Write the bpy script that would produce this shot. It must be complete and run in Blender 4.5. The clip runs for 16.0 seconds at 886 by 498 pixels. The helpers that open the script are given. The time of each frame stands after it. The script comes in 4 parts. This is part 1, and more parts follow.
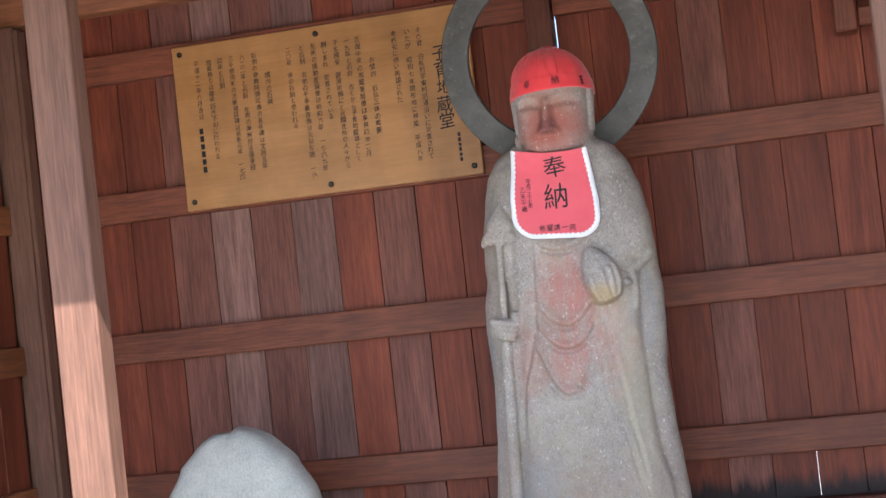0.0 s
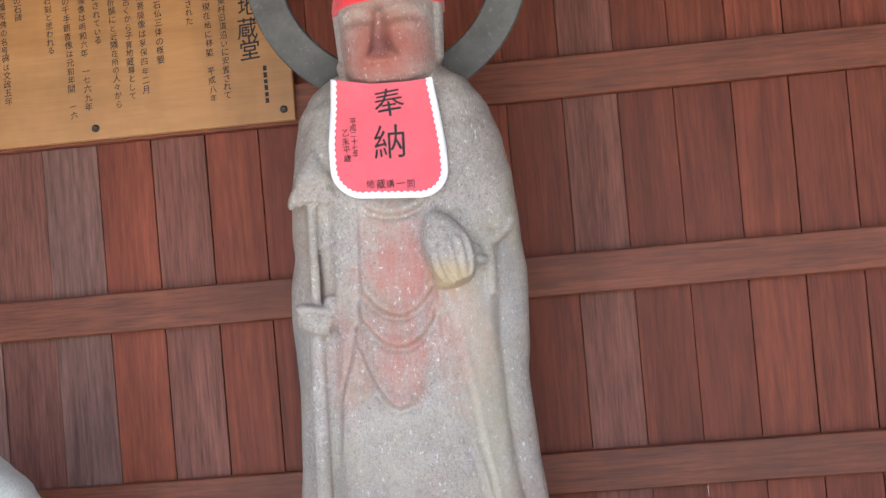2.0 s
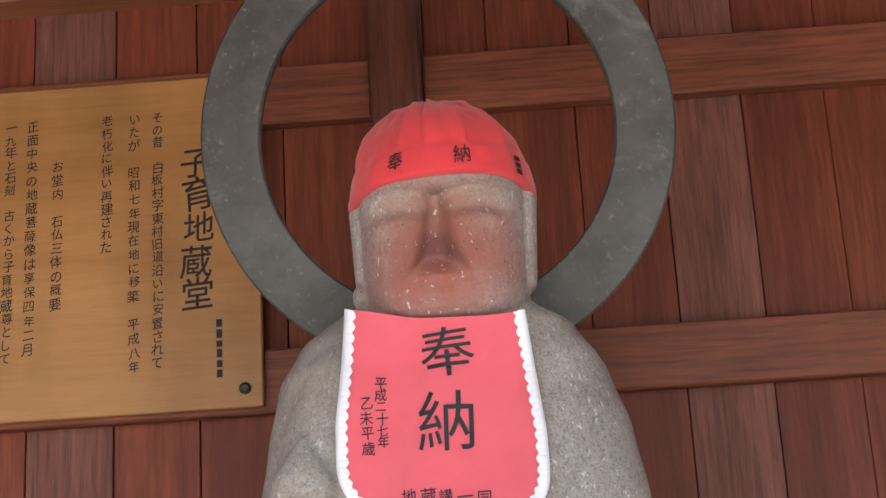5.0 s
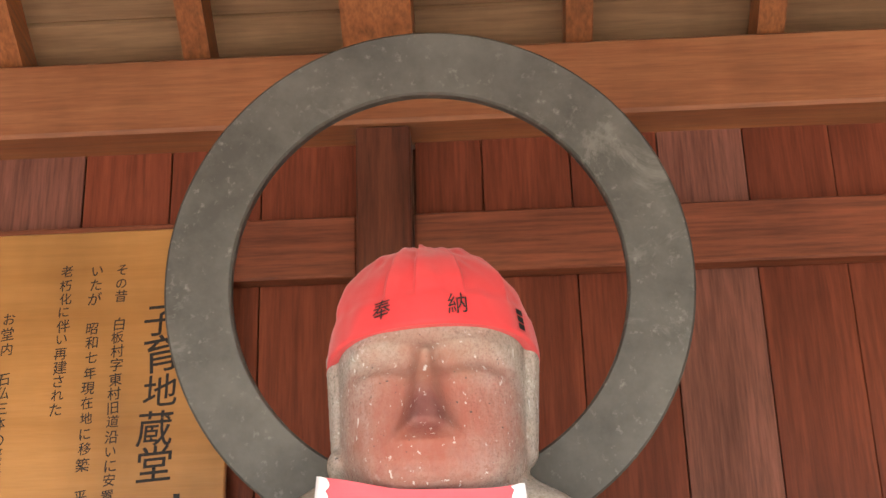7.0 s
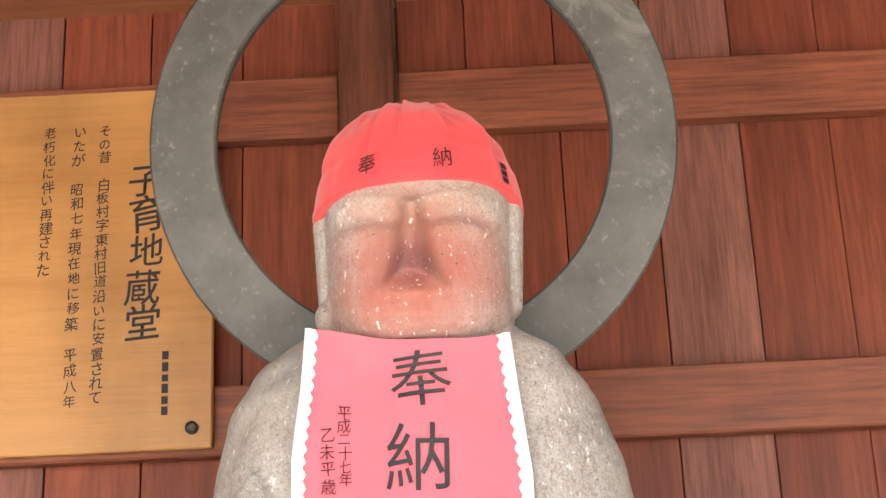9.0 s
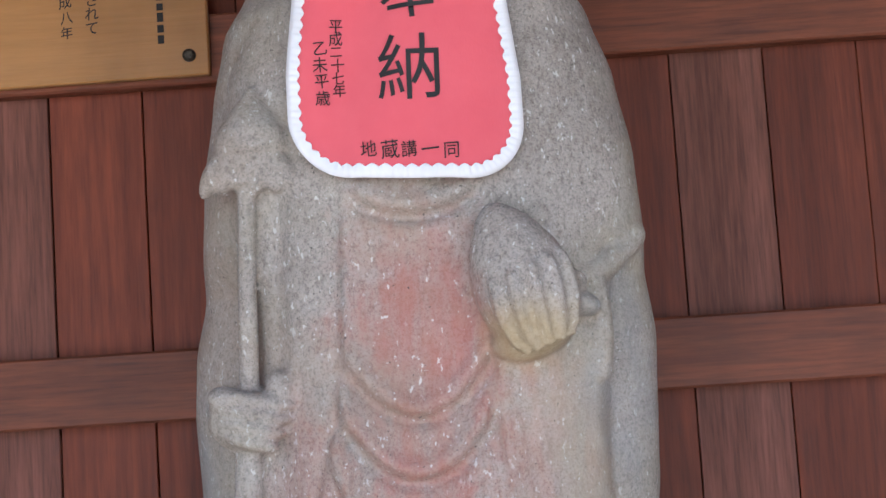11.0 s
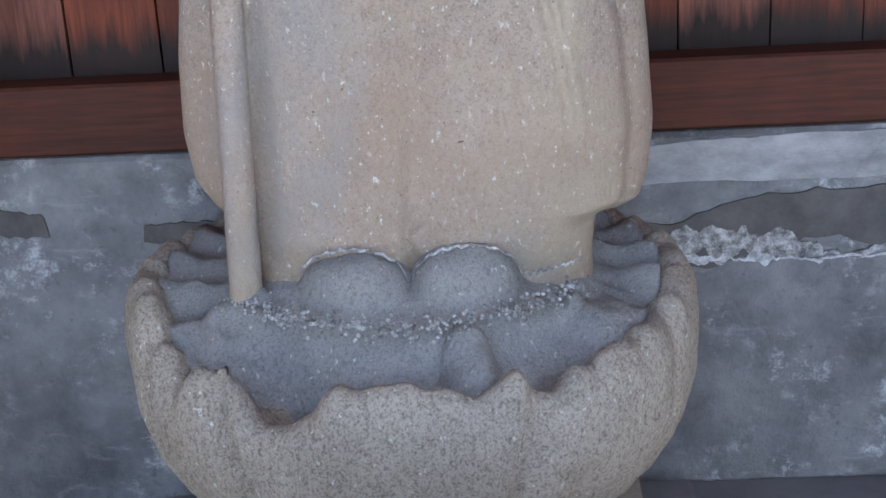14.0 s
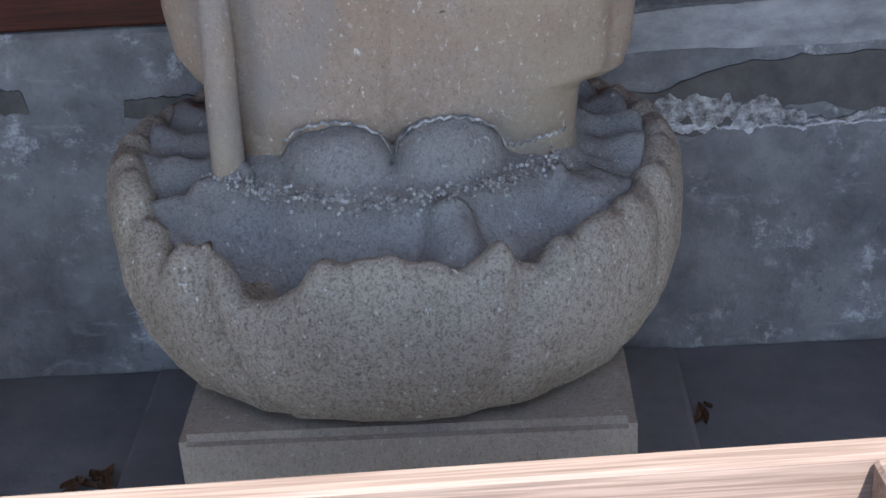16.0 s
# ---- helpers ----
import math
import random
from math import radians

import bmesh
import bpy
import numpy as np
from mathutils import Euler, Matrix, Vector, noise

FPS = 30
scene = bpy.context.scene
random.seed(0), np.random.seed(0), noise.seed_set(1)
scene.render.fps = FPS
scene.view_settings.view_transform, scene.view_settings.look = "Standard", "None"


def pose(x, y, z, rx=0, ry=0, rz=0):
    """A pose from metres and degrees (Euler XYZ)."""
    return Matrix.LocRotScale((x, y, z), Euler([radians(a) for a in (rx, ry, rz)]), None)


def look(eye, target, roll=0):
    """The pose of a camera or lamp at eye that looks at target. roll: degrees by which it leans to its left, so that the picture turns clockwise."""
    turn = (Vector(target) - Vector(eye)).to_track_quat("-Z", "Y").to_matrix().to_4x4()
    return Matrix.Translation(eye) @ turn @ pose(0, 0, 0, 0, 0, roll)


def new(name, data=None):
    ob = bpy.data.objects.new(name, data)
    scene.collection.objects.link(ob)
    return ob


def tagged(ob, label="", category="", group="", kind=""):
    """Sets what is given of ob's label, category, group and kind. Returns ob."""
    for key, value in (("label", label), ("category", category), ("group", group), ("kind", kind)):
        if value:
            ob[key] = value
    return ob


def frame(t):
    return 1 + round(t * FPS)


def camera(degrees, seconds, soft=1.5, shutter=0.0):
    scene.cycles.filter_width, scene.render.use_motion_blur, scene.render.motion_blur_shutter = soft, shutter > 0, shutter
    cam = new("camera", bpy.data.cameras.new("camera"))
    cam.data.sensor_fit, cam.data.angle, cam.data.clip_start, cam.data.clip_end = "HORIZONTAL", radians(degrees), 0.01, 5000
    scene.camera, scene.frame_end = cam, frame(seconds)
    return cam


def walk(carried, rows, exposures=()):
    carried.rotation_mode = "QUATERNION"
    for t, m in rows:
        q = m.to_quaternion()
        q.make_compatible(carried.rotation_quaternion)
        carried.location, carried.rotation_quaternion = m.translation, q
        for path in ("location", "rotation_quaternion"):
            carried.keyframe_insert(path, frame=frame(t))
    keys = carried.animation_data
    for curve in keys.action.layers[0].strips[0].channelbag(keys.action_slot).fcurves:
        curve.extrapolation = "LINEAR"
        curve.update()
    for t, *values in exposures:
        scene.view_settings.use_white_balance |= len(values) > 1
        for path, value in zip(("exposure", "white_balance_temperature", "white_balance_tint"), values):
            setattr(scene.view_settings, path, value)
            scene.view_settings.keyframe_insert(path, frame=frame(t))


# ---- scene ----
cam = camera(33.0, 16.0)
PATH = [
    (0, (0.899, -4.281, 1.648), (0.427, -2.339, 1.718), -6.3),
    (0.5, (0.834, -4.008, 1.604), (0.435, -2.049, 1.681), -6.6),
    (1, (0.778, -3.748, 1.636), (0.555, -1.762, 1.715), -7.6),
    (1.5, (0.691, -3.495, 1.676), (0.428, -1.517, 1.814), -7.9),
    (2, (0.709, -3.328, 1.584), (0.475, -1.343, 1.646), -4.9),
    (2.2, (0.623, -3.27, 1.575), (0.448, -1.28, 1.479), -5.2),
    (2.5, (0.615, -3.174, 1.554), (0.431, -1.183, 1.483), -4.4),
    (3, (0.593, -2.902, 1.606), (0.305, -0.923, 1.644), -3.4),
    (3.5, (0.529, -2.698, 1.606), (0.159, -0.738, 1.745), -3.5),
    (4, (0.419, -2.469, 1.613), (0.194, -0.519, 1.994), -3.8),
    (4.2, (0.406, -2.376, 1.608), (0.225, -0.431, 2.034), -4.0),
    (6.3, (0.347, -1.913, 1.63), (0.318, -0.055, 2.37), -2.2),
    (6.5, (0.353, -1.905, 1.626), (0.303, -0.056, 2.388), -1.9),
    (7, (0.355, -1.895, 1.628), (0.304, -0.071, 2.448), -1.7),
    (7.5, (0.353, -1.893, 1.625), (0.304, -0.094, 2.498), -1.8),
    (8, (0.351, -1.896, 1.62), (0.292, -0.084, 2.464), -1.8),
    (8.5, (0.348, -1.901, 1.615), (0.299, -0.049, 2.37), -2.0),
    (8.7, (0.348, -1.901, 1.613), (0.311, -0.034, 2.33), -2.1),
    (10.8, (0.359, -1.931, 1.565), (0.301, 0.052, 1.815), -3.9),
    (11, (0.359, -1.931, 1.561), (0.299, 0.058, 1.768), -3.7),
    (11.5, (0.356, -1.935, 1.551), (0.296, 0.063, 1.621), -3.1),
    (12, (0.352, -1.943, 1.536), (0.293, 0.053, 1.42), -2.9),
    (12.5, (0.354, -1.954, 1.521), (0.293, 0.024, 1.229), -3.2),
    (13, (0.376, -1.959, 1.515), (0.296, -0.013, 1.06), -3.4),
    (13.5, (0.379, -1.969, 1.494), (0.292, -0.062, 0.895), -3.4),
    (14, (0.382, -1.971, 1.478), (0.287, -0.104, 0.766), -3.3),
    (14.5, (0.385, -1.976, 1.47), (0.285, -0.154, 0.651), -3.5),
    (15, (0.385, -1.976, 1.469), (0.287, -0.194, 0.565), -3.5),
    (15.5, (0.381, -1.968, 1.471), (0.293, -0.189, 0.562), -3.6),
    (16, (0.382, -1.966, 1.477), (0.301, -0.167, 0.606), -3.9),
]
EXPOSURE = [(0, 1.72, 5900, 10), (1.5, 1.95, 6000, 10), (2.5, 2.12, 6050, 10), (4, 1.56, 6050, 12), (6.3, 2.15, 7100, 13), (7, 2.35, 7300, 13), (7.5, 2.55, 7300, 13), (8.7, 2.85, 7100, 12), (10.8, 1.65, 5850, 11), (13, 1.68, 5950, 11), (14, 1.85, 5950, 11), (15, 1.38, 5850, 10), (15.5, 1.06, 5850, 10), (16, 1.22, 5850, 10)]
walk(cam, [(t, look(eye, target, roll)) for t, eye, target, roll in PATH], EXPOSURE)

# ---- the writing, and its letters from the built-in font ----
S1 = 0.0195
COLUMNS = (  # distance from the right edge, distance from the top, text, size, pitch
    (0.090, 0.112, "子育地蔵堂", 0.055, 0.0505),
    (0.147, 0.052, "その昔 白板村字東村旧道沿いに安置されて", S1, 0.0195),
    (0.181, 0.052, "いたが 昭和七年現在地に移築 平成八年", S1, 0.0208),
    (0.221, 0.052, "老朽化に伴い再建された", S1, 0.0195),
    (0.293, 0.118, "お堂内 石仏三体の概要", S1 * 1.05, 0.0208),
    (0.331, 0.052, "正面中央の地蔵菩薩像は享保四年二月", S1, 0.0212),
    (0.363, 0.052, "一九年と石刻 古くから子育地蔵尊として", S1, 0.0194),
    (0.398, 0.052, "子宝授受 健康祈願にと近隣在所の人々から", S1, 0.0192),
    (0.434, 0.052, "親しまれ 安置されている", S1, 0.0196),
    (0.467, 0.052, "左側の彌勒菩薩像は明和六年 一七六九年", S1, 0.0202),
    (0.503, 0.052, "と石刻 右側の千手観音像は元和年間 一六", S1, 0.0200),
    (0.545, 0.052, "二〇年 頃の石刻と思われる", S1, 0.0190),
    (0.615, 0.116, "境内の石碑", S1 * 1.05, 0.0202),
    (0.652, 0.052, "右側の南無阿彌陀佛の名号碑は文政五年", S1, 0.0196),
    (0.690, 0.052, "八二二年と石刻 左側の南無妙法蓮華経", S1, 0.0196),
    (0.725, 0.052, "三千部供養の法華題目碑は延享元年 一七四", S1, 0.0188),
    (0.760, 0.052, "四年と石刻", S1, 0.0190),
    (0.795, 0.052, "地蔵祭りは毎年四月下旬に行われる", S1, 0.0190),
    (0.835, 0.052, "平成十二年八月吉日", S1, 0.0200))
GLYPHS, THIN = {}, {}
stock = {}
for ch in sorted(set("".join(row[2] for row in COLUMNS) + "奉納平成二十七年乙未歳地蔵講一同") - {" "}):
    for weight in (0.007, 0.002):
        curve = bpy.data.curves.new("letter", "FONT")
        curve.body, curve.resolution_u, curve.offset = ch, 3, weight
        stock[ch, weight] = new("letter", curve)
bpy.context.view_layer.update()
depsgraph = bpy.context.evaluated_depsgraph_get()
for (ch, weight), ob in stock.items():
    me = bpy.data.meshes.new_from_object(ob.evaluated_get(depsgraph))
    if weight < 0.005:
        THIN[ch] = me
    # a stroke that closes on itself loses area: keep the lighter one then
    if ch not in GLYPHS or sum(f.area for f in GLYPHS[ch].polygons) < 1.06 * sum(f.area for f in me.polygons):
        GLYPHS[ch] = me
for ob in stock.values():
    bpy.data.objects.remove(ob)

# ---- world, sun, exposure ----
world = bpy.data.worlds.new("sky")
scene.world = world
world.use_nodes = True
wn = world.node_tree
sky = wn.nodes.new("ShaderNodeTexSky")
sky.sky_type, sky.sun_disc = "NISHITA", False
SUN_DIR = Vector((0.45, -1.0, 1.45)).normalized()
sky.sun_elevation = math.asin(SUN_DIR.z)
sky.sun_rotation = math.atan2(SUN_DIR.x, SUN_DIR.y)
wn.links.new(sky.outputs[0], wn.nodes["Background"].inputs[0])
wn.nodes["Background"].inputs[1].default_value = 0.15
sun = new("sun", bpy.data.lights.new("sun", "SUN"))
sun.data.energy, sun.data.angle, sun.data.color = 5.0, radians(0.53), (1.0, 0.94, 0.86)
sun.matrix_world = look(SUN_DIR * 20, (0, 0, 0))


# ---- materials ----
class Mat:
    """A small writer of node materials."""

    def __init__(self, name, rough=0.7, metal=0.0):
        self.m = bpy.data.materials.new(name)
        self.m.use_nodes = True
        self.t = self.m.node_tree
        self.b = self.t.nodes["Principled BSDF"]
        self.b.inputs["Roughness"].default_value = rough
        self.b.inputs["Metallic"].default_value = metal
        self.b.inputs["Specular IOR Level"].default_value = 0.35

    def node(self, kind, **values):
        n = self.t.nodes.new(kind)
        for key, v in values.items():
            n.inputs[key].default_value = v
        return n

    def link(self, a, b):
        self.t.links.new(a, b)

    def coords(self, scale=(1, 1, 1), world_space=False, shift=True):
        if world_space:
            out = self.node("ShaderNodeNewGeometry").outputs["Position"]
        else:
            out = self.node("ShaderNodeTexCoord").outputs["Object"]
        if shift:
            info = self.node("ShaderNodeObjectInfo")
            add = self.node("ShaderNodeVectorMath")
            mul = self.node("ShaderNodeVectorMath")
            mul.operation = "SCALE"
            mul.inputs[0].default_value = (37.0, 53.0, 71.0)
            self.link(info.outputs["Random"], mul.inputs["Scale"])
            self.link(out, add.inputs[0])
            self.link(mul.outputs[0], add.inputs[1])
            out = add.outputs[0]
        mp = self.node("ShaderNodeMapping")
        mp.inputs["Scale"].default_value = scale
        self.link(out, mp.inputs[0])
        return mp.outputs[0]

    def noise(self, vec, scale, detail=5, rough=0.6, distort=0.0):
        n = self.node("ShaderNodeTexNoise", Scale=scale, Detail=detail, Roughness=rough, Distortion=distort)
        self.link(vec, n.inputs["Vector"])
        return n.outputs["Fac"]

    def ramp(self, fac, stops):
        r = self.node("ShaderNodeValToRGB")
        e = r.color_ramp.elements
        while len(e) < len(stops):
            e.new(0.5)
        for el, (p, c) in zip(e, stops):
            el.position = p
            el.color = (*c, 1) if len(c) == 3 else c
        self.link(fac, r.inputs[0])
        return r.outputs[0]

    def grey(self, fac, lo, hi, a=0.0, b=1.0):
        r = self.node("ShaderNodeMapRange")
        for k, v in zip((1, 2, 3, 4), (lo, hi, a, b)):
            r.inputs[k].default_value = v
        self.link(fac, r.inputs[0])
        return r.outputs[0]

    def mix(self, fac, a, b, mode="MIX"):
        n = self.node("ShaderNodeMix")
        n.data_type, n.blend_type = "RGBA", mode
        for sock, v in ((n.inputs[0], fac), (n.inputs[6], a), (n.inputs[7], b)):
            if isinstance(v, (int, float)):
                sock.default_value = v
            elif isinstance(v, tuple):
                sock.default_value = (*v, 1)
            else:
                self.link(v, sock)
        return n.outputs[2]

    def math(self, op, a, b=0.0):
        n = self.node("ShaderNodeMath")
        n.operation = op
        for sock, v in ((n.inputs[0], a), (n.inputs[1], b)):
            if isinstance(v, (int, float)):
                sock.default_value = v
            else:
                self.link(v, sock)
        return n.outputs[0]

    def done(self, colour, bump=None, strength=0.3, dist=0.004, rough=None):
        if isinstance(colour, tuple):
            self.b.inputs["Base Color"].default_value = (*colour, 1)
        else:
            self.link(colour, self.b.inputs["Base Color"])
        if bump is not None:
            n = self.node("ShaderNodeBump", Strength=strength, Distance=dist)
            self.link(bump, n.inputs["Height"])
            self.link(n.outputs[0], self.b.inputs["Normal"])
        if rough is not None:
            self.link(rough, self.b.inputs["Roughness"])
        return self.m


def wood(name, dark, light, axis="z", rough=0.62, ring=26.0, vary=0.35, stain=False, grain=0.5, bands=0.0, island=False):
    """Sawn timber with grain along one axis, a random tone per piece."""
    k = Mat(name, rough)
    along = {"x": (0.02 if bands else 0.06, 1, 1), "y": (1, 0.06, 1), "z": (1, 1, 0.06)}[axis]
    v = k.coords(along)
    wide = k.noise(v, 9, 3, 0.5, 0.6)
    fine = k.noise(v, 170, 4, 0.65)
    mid = k.noise(v, ring, 5, 0.6, 1.2)
    blot = k.noise(k.coords((1, 1, 0.5)), 5, 4)
    g = k.math("ADD", k.math("MULTIPLY", mid, 0.6), k.math("MULTIPLY", wide, 0.4))
    if bands:
        wv = k.node("ShaderNodeTexWave")
        wv.wave_type, wv.bands_direction = "BANDS", "DIAGONAL"
        for key, val in (("Scale", bands), ("Distortion", 14.0), ("Detail", 4.0), ("Detail Scale", 1.6)):
            wv.inputs[key].default_value = val
        k.link(v, wv.inputs["Vector"])
        g = k.math("ADD", k.math("MULTIPLY", g, 0.86), k.math("MULTIPLY", wv.outputs["Fac"], 0.14))
    base = k.ramp(g, [(0.33, dark), (0.66, light)])
    streak = k.grey(fine, 0.3, 0.7, 1 - grain, 1 + grain * 0.25)
    base = k.mix(1.0, base, k.mix(streak, (0, 0, 0), (1, 1, 1)), "MULTIPLY")
    rnd = k.node("ShaderNodeNewGeometry").outputs["Random Per Island"] if island else k.node("ShaderNodeObjectInfo").outputs["Random"]
    base = k.mix(1.0, base, k.mix(k.grey(rnd, 0, 1, 1 - vary, 1 + vary * 0.4), (0, 0, 0), (1, 1, 1)), "MULTIPLY")
    base = k.mix(1.0, base, k.mix(k.grey(blot, 0.3, 0.7, 0.94 if bands else 0.72, 1.04 if bands else 1.1), (0, 0, 0), (1, 1, 1)), "MULTIPLY")
    if stain:
        k.b.inputs["Specular IOR Level"].default_value = 0.22
        pos = k.node("ShaderNodeNewGeometry").outputs["Position"]
        sep = k.node("ShaderNodeSeparateXYZ")
        k.link(pos, sep.inputs[0])
        rag = k.noise(k.coords((1, 1, 0.12), True, False), 30, 5, 0.7)
        h = k.math("SUBTRACT", sep.outputs[2], k.math("MULTIPLY", rag, 0.13))
        base = k.mix(k.grey(h, 0.965, 1.01, 0.93, 0.0), base, (0.012, 0.011, 0.012))
    return k.done(base, k.math("ADD", fine, mid), 0.25, 0.002, k.grey(fine, 0.2, 0.8, rough - 0.08, rough + 0.12))


RED = ((0.175, 0.047, 0.022), (0.31, 0.096, 0.047))
PLANK = wood("plank wood", (0.150, 0.035, 0.0175), (0.300, 0.075, 0.037), "z", 0.5, vary=0.25, stain=True, grain=0.38)
PLANK_MID = wood("faded plank wood", (0.165, 0.060, 0.040), (0.305, 0.120, 0.085), "z", 0.58, vary=0.2, stain=True)
PLANK_OLD = wood("weathered plank wood", (0.18, 0.083, 0.062), (0.32, 0.17, 0.135), "z", 0.65, vary=0.15, stain=True)
BATTEN = wood("batten wood", *RED, "x", 0.55)
UPRIGHT = wood("upright wood", (0.13, 0.036, 0.018), (0.25, 0.075, 0.037), "z", 0.5)
SILL = wood("sill wood", (0.070, 0.021, 0.013), (0.145, 0.043, 0.023), "x", 0.7)
BEAM = wood("beam wood", (0.27, 0.092, 0.042), (0.44, 0.18, 0.082), "x", 0.45, 22, grain=0.3)
RAFTER = wood("rafter wood", (0.26, 0.085, 0.03), (0.42, 0.155, 0.06), "y", 0.5)
CEILING = wood("roof board wood", (0.31, 0.160, 0.080), (0.52, 0.305, 0.165), "x", 0.6, 16, 0.45, grain=0.3, island=True)
GREY_POST = wood("weathered post timber", (0.125, 0.058, 0.036), (0.235, 0.115, 0.075), "z", 0.75, 60, 0.1, grain=0.35)
BOX_WOOD = wood("pale weathered timber", (0.225, 0.155, 0.122), (0.42, 0.325, 0.268), "x", 0.7, 60, 0.08, grain=0.4, bands=70.0)
BOARD = wood("varnished plywood", (0.40, 0.185, 0.055), (0.50, 0.25, 0.085), "x", 0.35, 12, 0.0, grain=0.12)


def stone(name, a, b, speck=0.5, fine=520.0, bump=0.35, own=False):
    """Weathered granite: broad stains, sandy grain, pale and dark flecks drawn out downwards."""
    k = Mat(name, 0.85)
    v = k.coords((1, 1, 1), not own, False)
    tall = k.coords((1, 1, 0.6), not own, False)
    big = k.noise(v, 3.2, 5)
    mid = k.noise(v, 22, 6, 0.7)
    grain = k.noise(v, fine * 0.7, 4, 0.75)
    tiny = k.noise(tall, fine * 1.1, 2, 0.8)
    fleck = k.noise(tall, 130, 3, 0.6)
    c = k.ramp(k.math("ADD", k.math("MULTIPLY", big, 0.6), k.math("MULTIPLY", mid, 0.4)), [(0.36, a), (0.64, b)])
    sand = k.noise(tall, 190, 3, 0.7)
    c = k.mix(1.0, c, k.mix(k.grey(sand, 0.36, 0.64, 1 - speck * 0.42, 1 + speck * 0.36), (0, 0, 0), (1, 1, 1)), "MULTIPLY")
    c = k.mix(1.0, c, k.mix(k.grey(grain, 0.38, 0.62, 1 - speck * 0.6, 1 + speck * 0.5), (0, 0, 0), (1, 1, 1)), "MULTIPLY")
    c = k.mix(k.grey(tiny, 0.64, 0.74, 0, speck * 0.7), c, (0.62, 0.60, 0.56))
    c = k.mix(k.grey(tiny, 0.30, 0.22, 0, speck * 0.5), c, (0.07, 0.065, 0.06))
    c = k.mix(k.grey(fleck, 0.645, 0.70, 0, speck), c, (0.66, 0.65, 0.62))
    return k, v, c, k.math("ADD", k.math("ADD", grain, sand), mid), bump


def blob(k, v, centre, size):
    """1 inside a soft ellipsoid, 0 outside."""
    s = k.node("ShaderNodeVectorMath")
    s.operation = "SUBTRACT"
    k.link(v, s.inputs[0])
    s.inputs[1].default_value = centre
    d = k.node("ShaderNodeVectorMath")
    d.operation = "DIVIDE"
    k.link(s.outputs[0], d.inputs[0])
    d.inputs[1].default_value = size
    ln = k.node("ShaderNodeVectorMath")
    ln.operation = "LENGTH"
    k.link(d.outputs[0], ln.inputs[0])
    return ln.outputs["Value"]


def statue_stone():
    k, v, c, h, bump = stone("weathered carved stone", (0.285, 0.245, 0.213), (0.47, 0.415, 0.366), 0.62, own=True)
    rag = k.noise(v, 14, 6, 0.7)
    streak = k.noise(k.coords((1, 1, 0.2), False, False), 60, 4)
    # worn red pigment on the robe and the face; nose tone adds painted-in shade
    for centre, size, top, tone in (((0.240, -0.53, 1.56), (0.086, 0.09, 0.19), 0.55, (0.40, 0.125, 0.092)), ((0.255, -0.53, 1.605), (0.085, 0.09, 0.05), 0.3, (0.42, 0.10, 0.08)), ((0.232, -0.53, 1.42), (0.055, 0.09, 0.065), 0.42, (0.42, 0.125, 0.09)), ((0.36, -0.5, 1.46), (0.06, 0.08, 0.13), 0.4, (0.40, 0.14, 0.10)),
                                    ((0.13, -0.5, 1.43), (0.05, 0.08, 0.12), 0.4, (0.40, 0.14, 0.10)), ((0.252, -0.54, 2.035), (0.104, 0.10, 0.095), 0.95, (0.33, 0.105, 0.075)),
                                    ((0.255, -0.545, 2.015), (0.085, 0.12, 0.085), 0.6, (0.33, 0.105, 0.075)), ((0.251, -0.580, 2.032), (0.034, 0.040, 0.030), 0.85, (0.17, 0.055, 0.055))):
        d = k.math("ADD", blob(k, v, centre, size), k.math("MULTIPLY", k.math("SUBTRACT", rag, 0.5), 2.3 if centre[2] < 1.9 else 1.1))
        f = k.math("MULTIPLY", k.grey(d, 1.15, 0.45, 0, top), k.grey(streak, 0.32, 0.62, 0.35 if centre[2] < 1.9 else 0.75, 1.0))
        c = k.mix(f, c, tone)
    c = k.mix(k.grey(k.noise(v, 4.2, 6, 0.65), 0.5, 0.66, 0, 0.35), c, (0.33, 0.23, 0.155))
    low = k.node("ShaderNodeSeparateXYZ")
    k.link(v, low.inputs[0])
    earth = k.math("ADD", low.outputs[2], k.math("MULTIPLY", k.math("SUBTRACT", rag, 0.5), 0.5))
    c = k.mix(k.grey(earth, 1.30, 1.0, 0, 0.5), c, (0.37, 0.265, 0.185))
    d = k.math("ADD", blob(k, v, (0.395, -0.5, 1.30), (0.045, 0.12, 0.28)), k.math("MULTIPLY", k.math("SUBTRACT", rag, 0.5), 1.6))
    c = k.mix(k.grey(d, 1.1, 0.5, 0, 0.45), c, (0.45, 0.40, 0.29))
    c = k.mix(k.grey(k.noise(k.coords((1, 1, 0.7), False, False), 165, 3, 0.55), 0.655, 0.71, 0, 0.7), c, (0.70, 0.68, 0.64))
    c = k.mix(k.grey(k.noise(v, 210, 2, 0.5), 0.285, 0.25, 0, 0.8), c, (0.06, 0.055, 0.05))
    # pale yellow lichen and grey film
    c = k.mix(k.grey(k.noise(v, 5, 5), 0.5, 0.68, 0, 0.4), c, (0.38, 0.34, 0.24))
    c = k.mix(k.grey(k.noise(k.coords((1, 1, 0.45), False, False), 6.5, 5), 0.54, 0.68, 0, 0.5), c, (0.25, 0.255, 0.26))
    d = k.math("ADD", blob(k, v, (0.345, -0.56, 1.585), (0.06, 0.06, 0.05)), k.math("MULTIPLY", rag, 0.5))
    c = k.mix(k.grey(d, 1.3, 0.7, 0, 0.55), c, (0.42, 0.30, 0.13))
    return k.done(c, h, 0.45, 0.004)


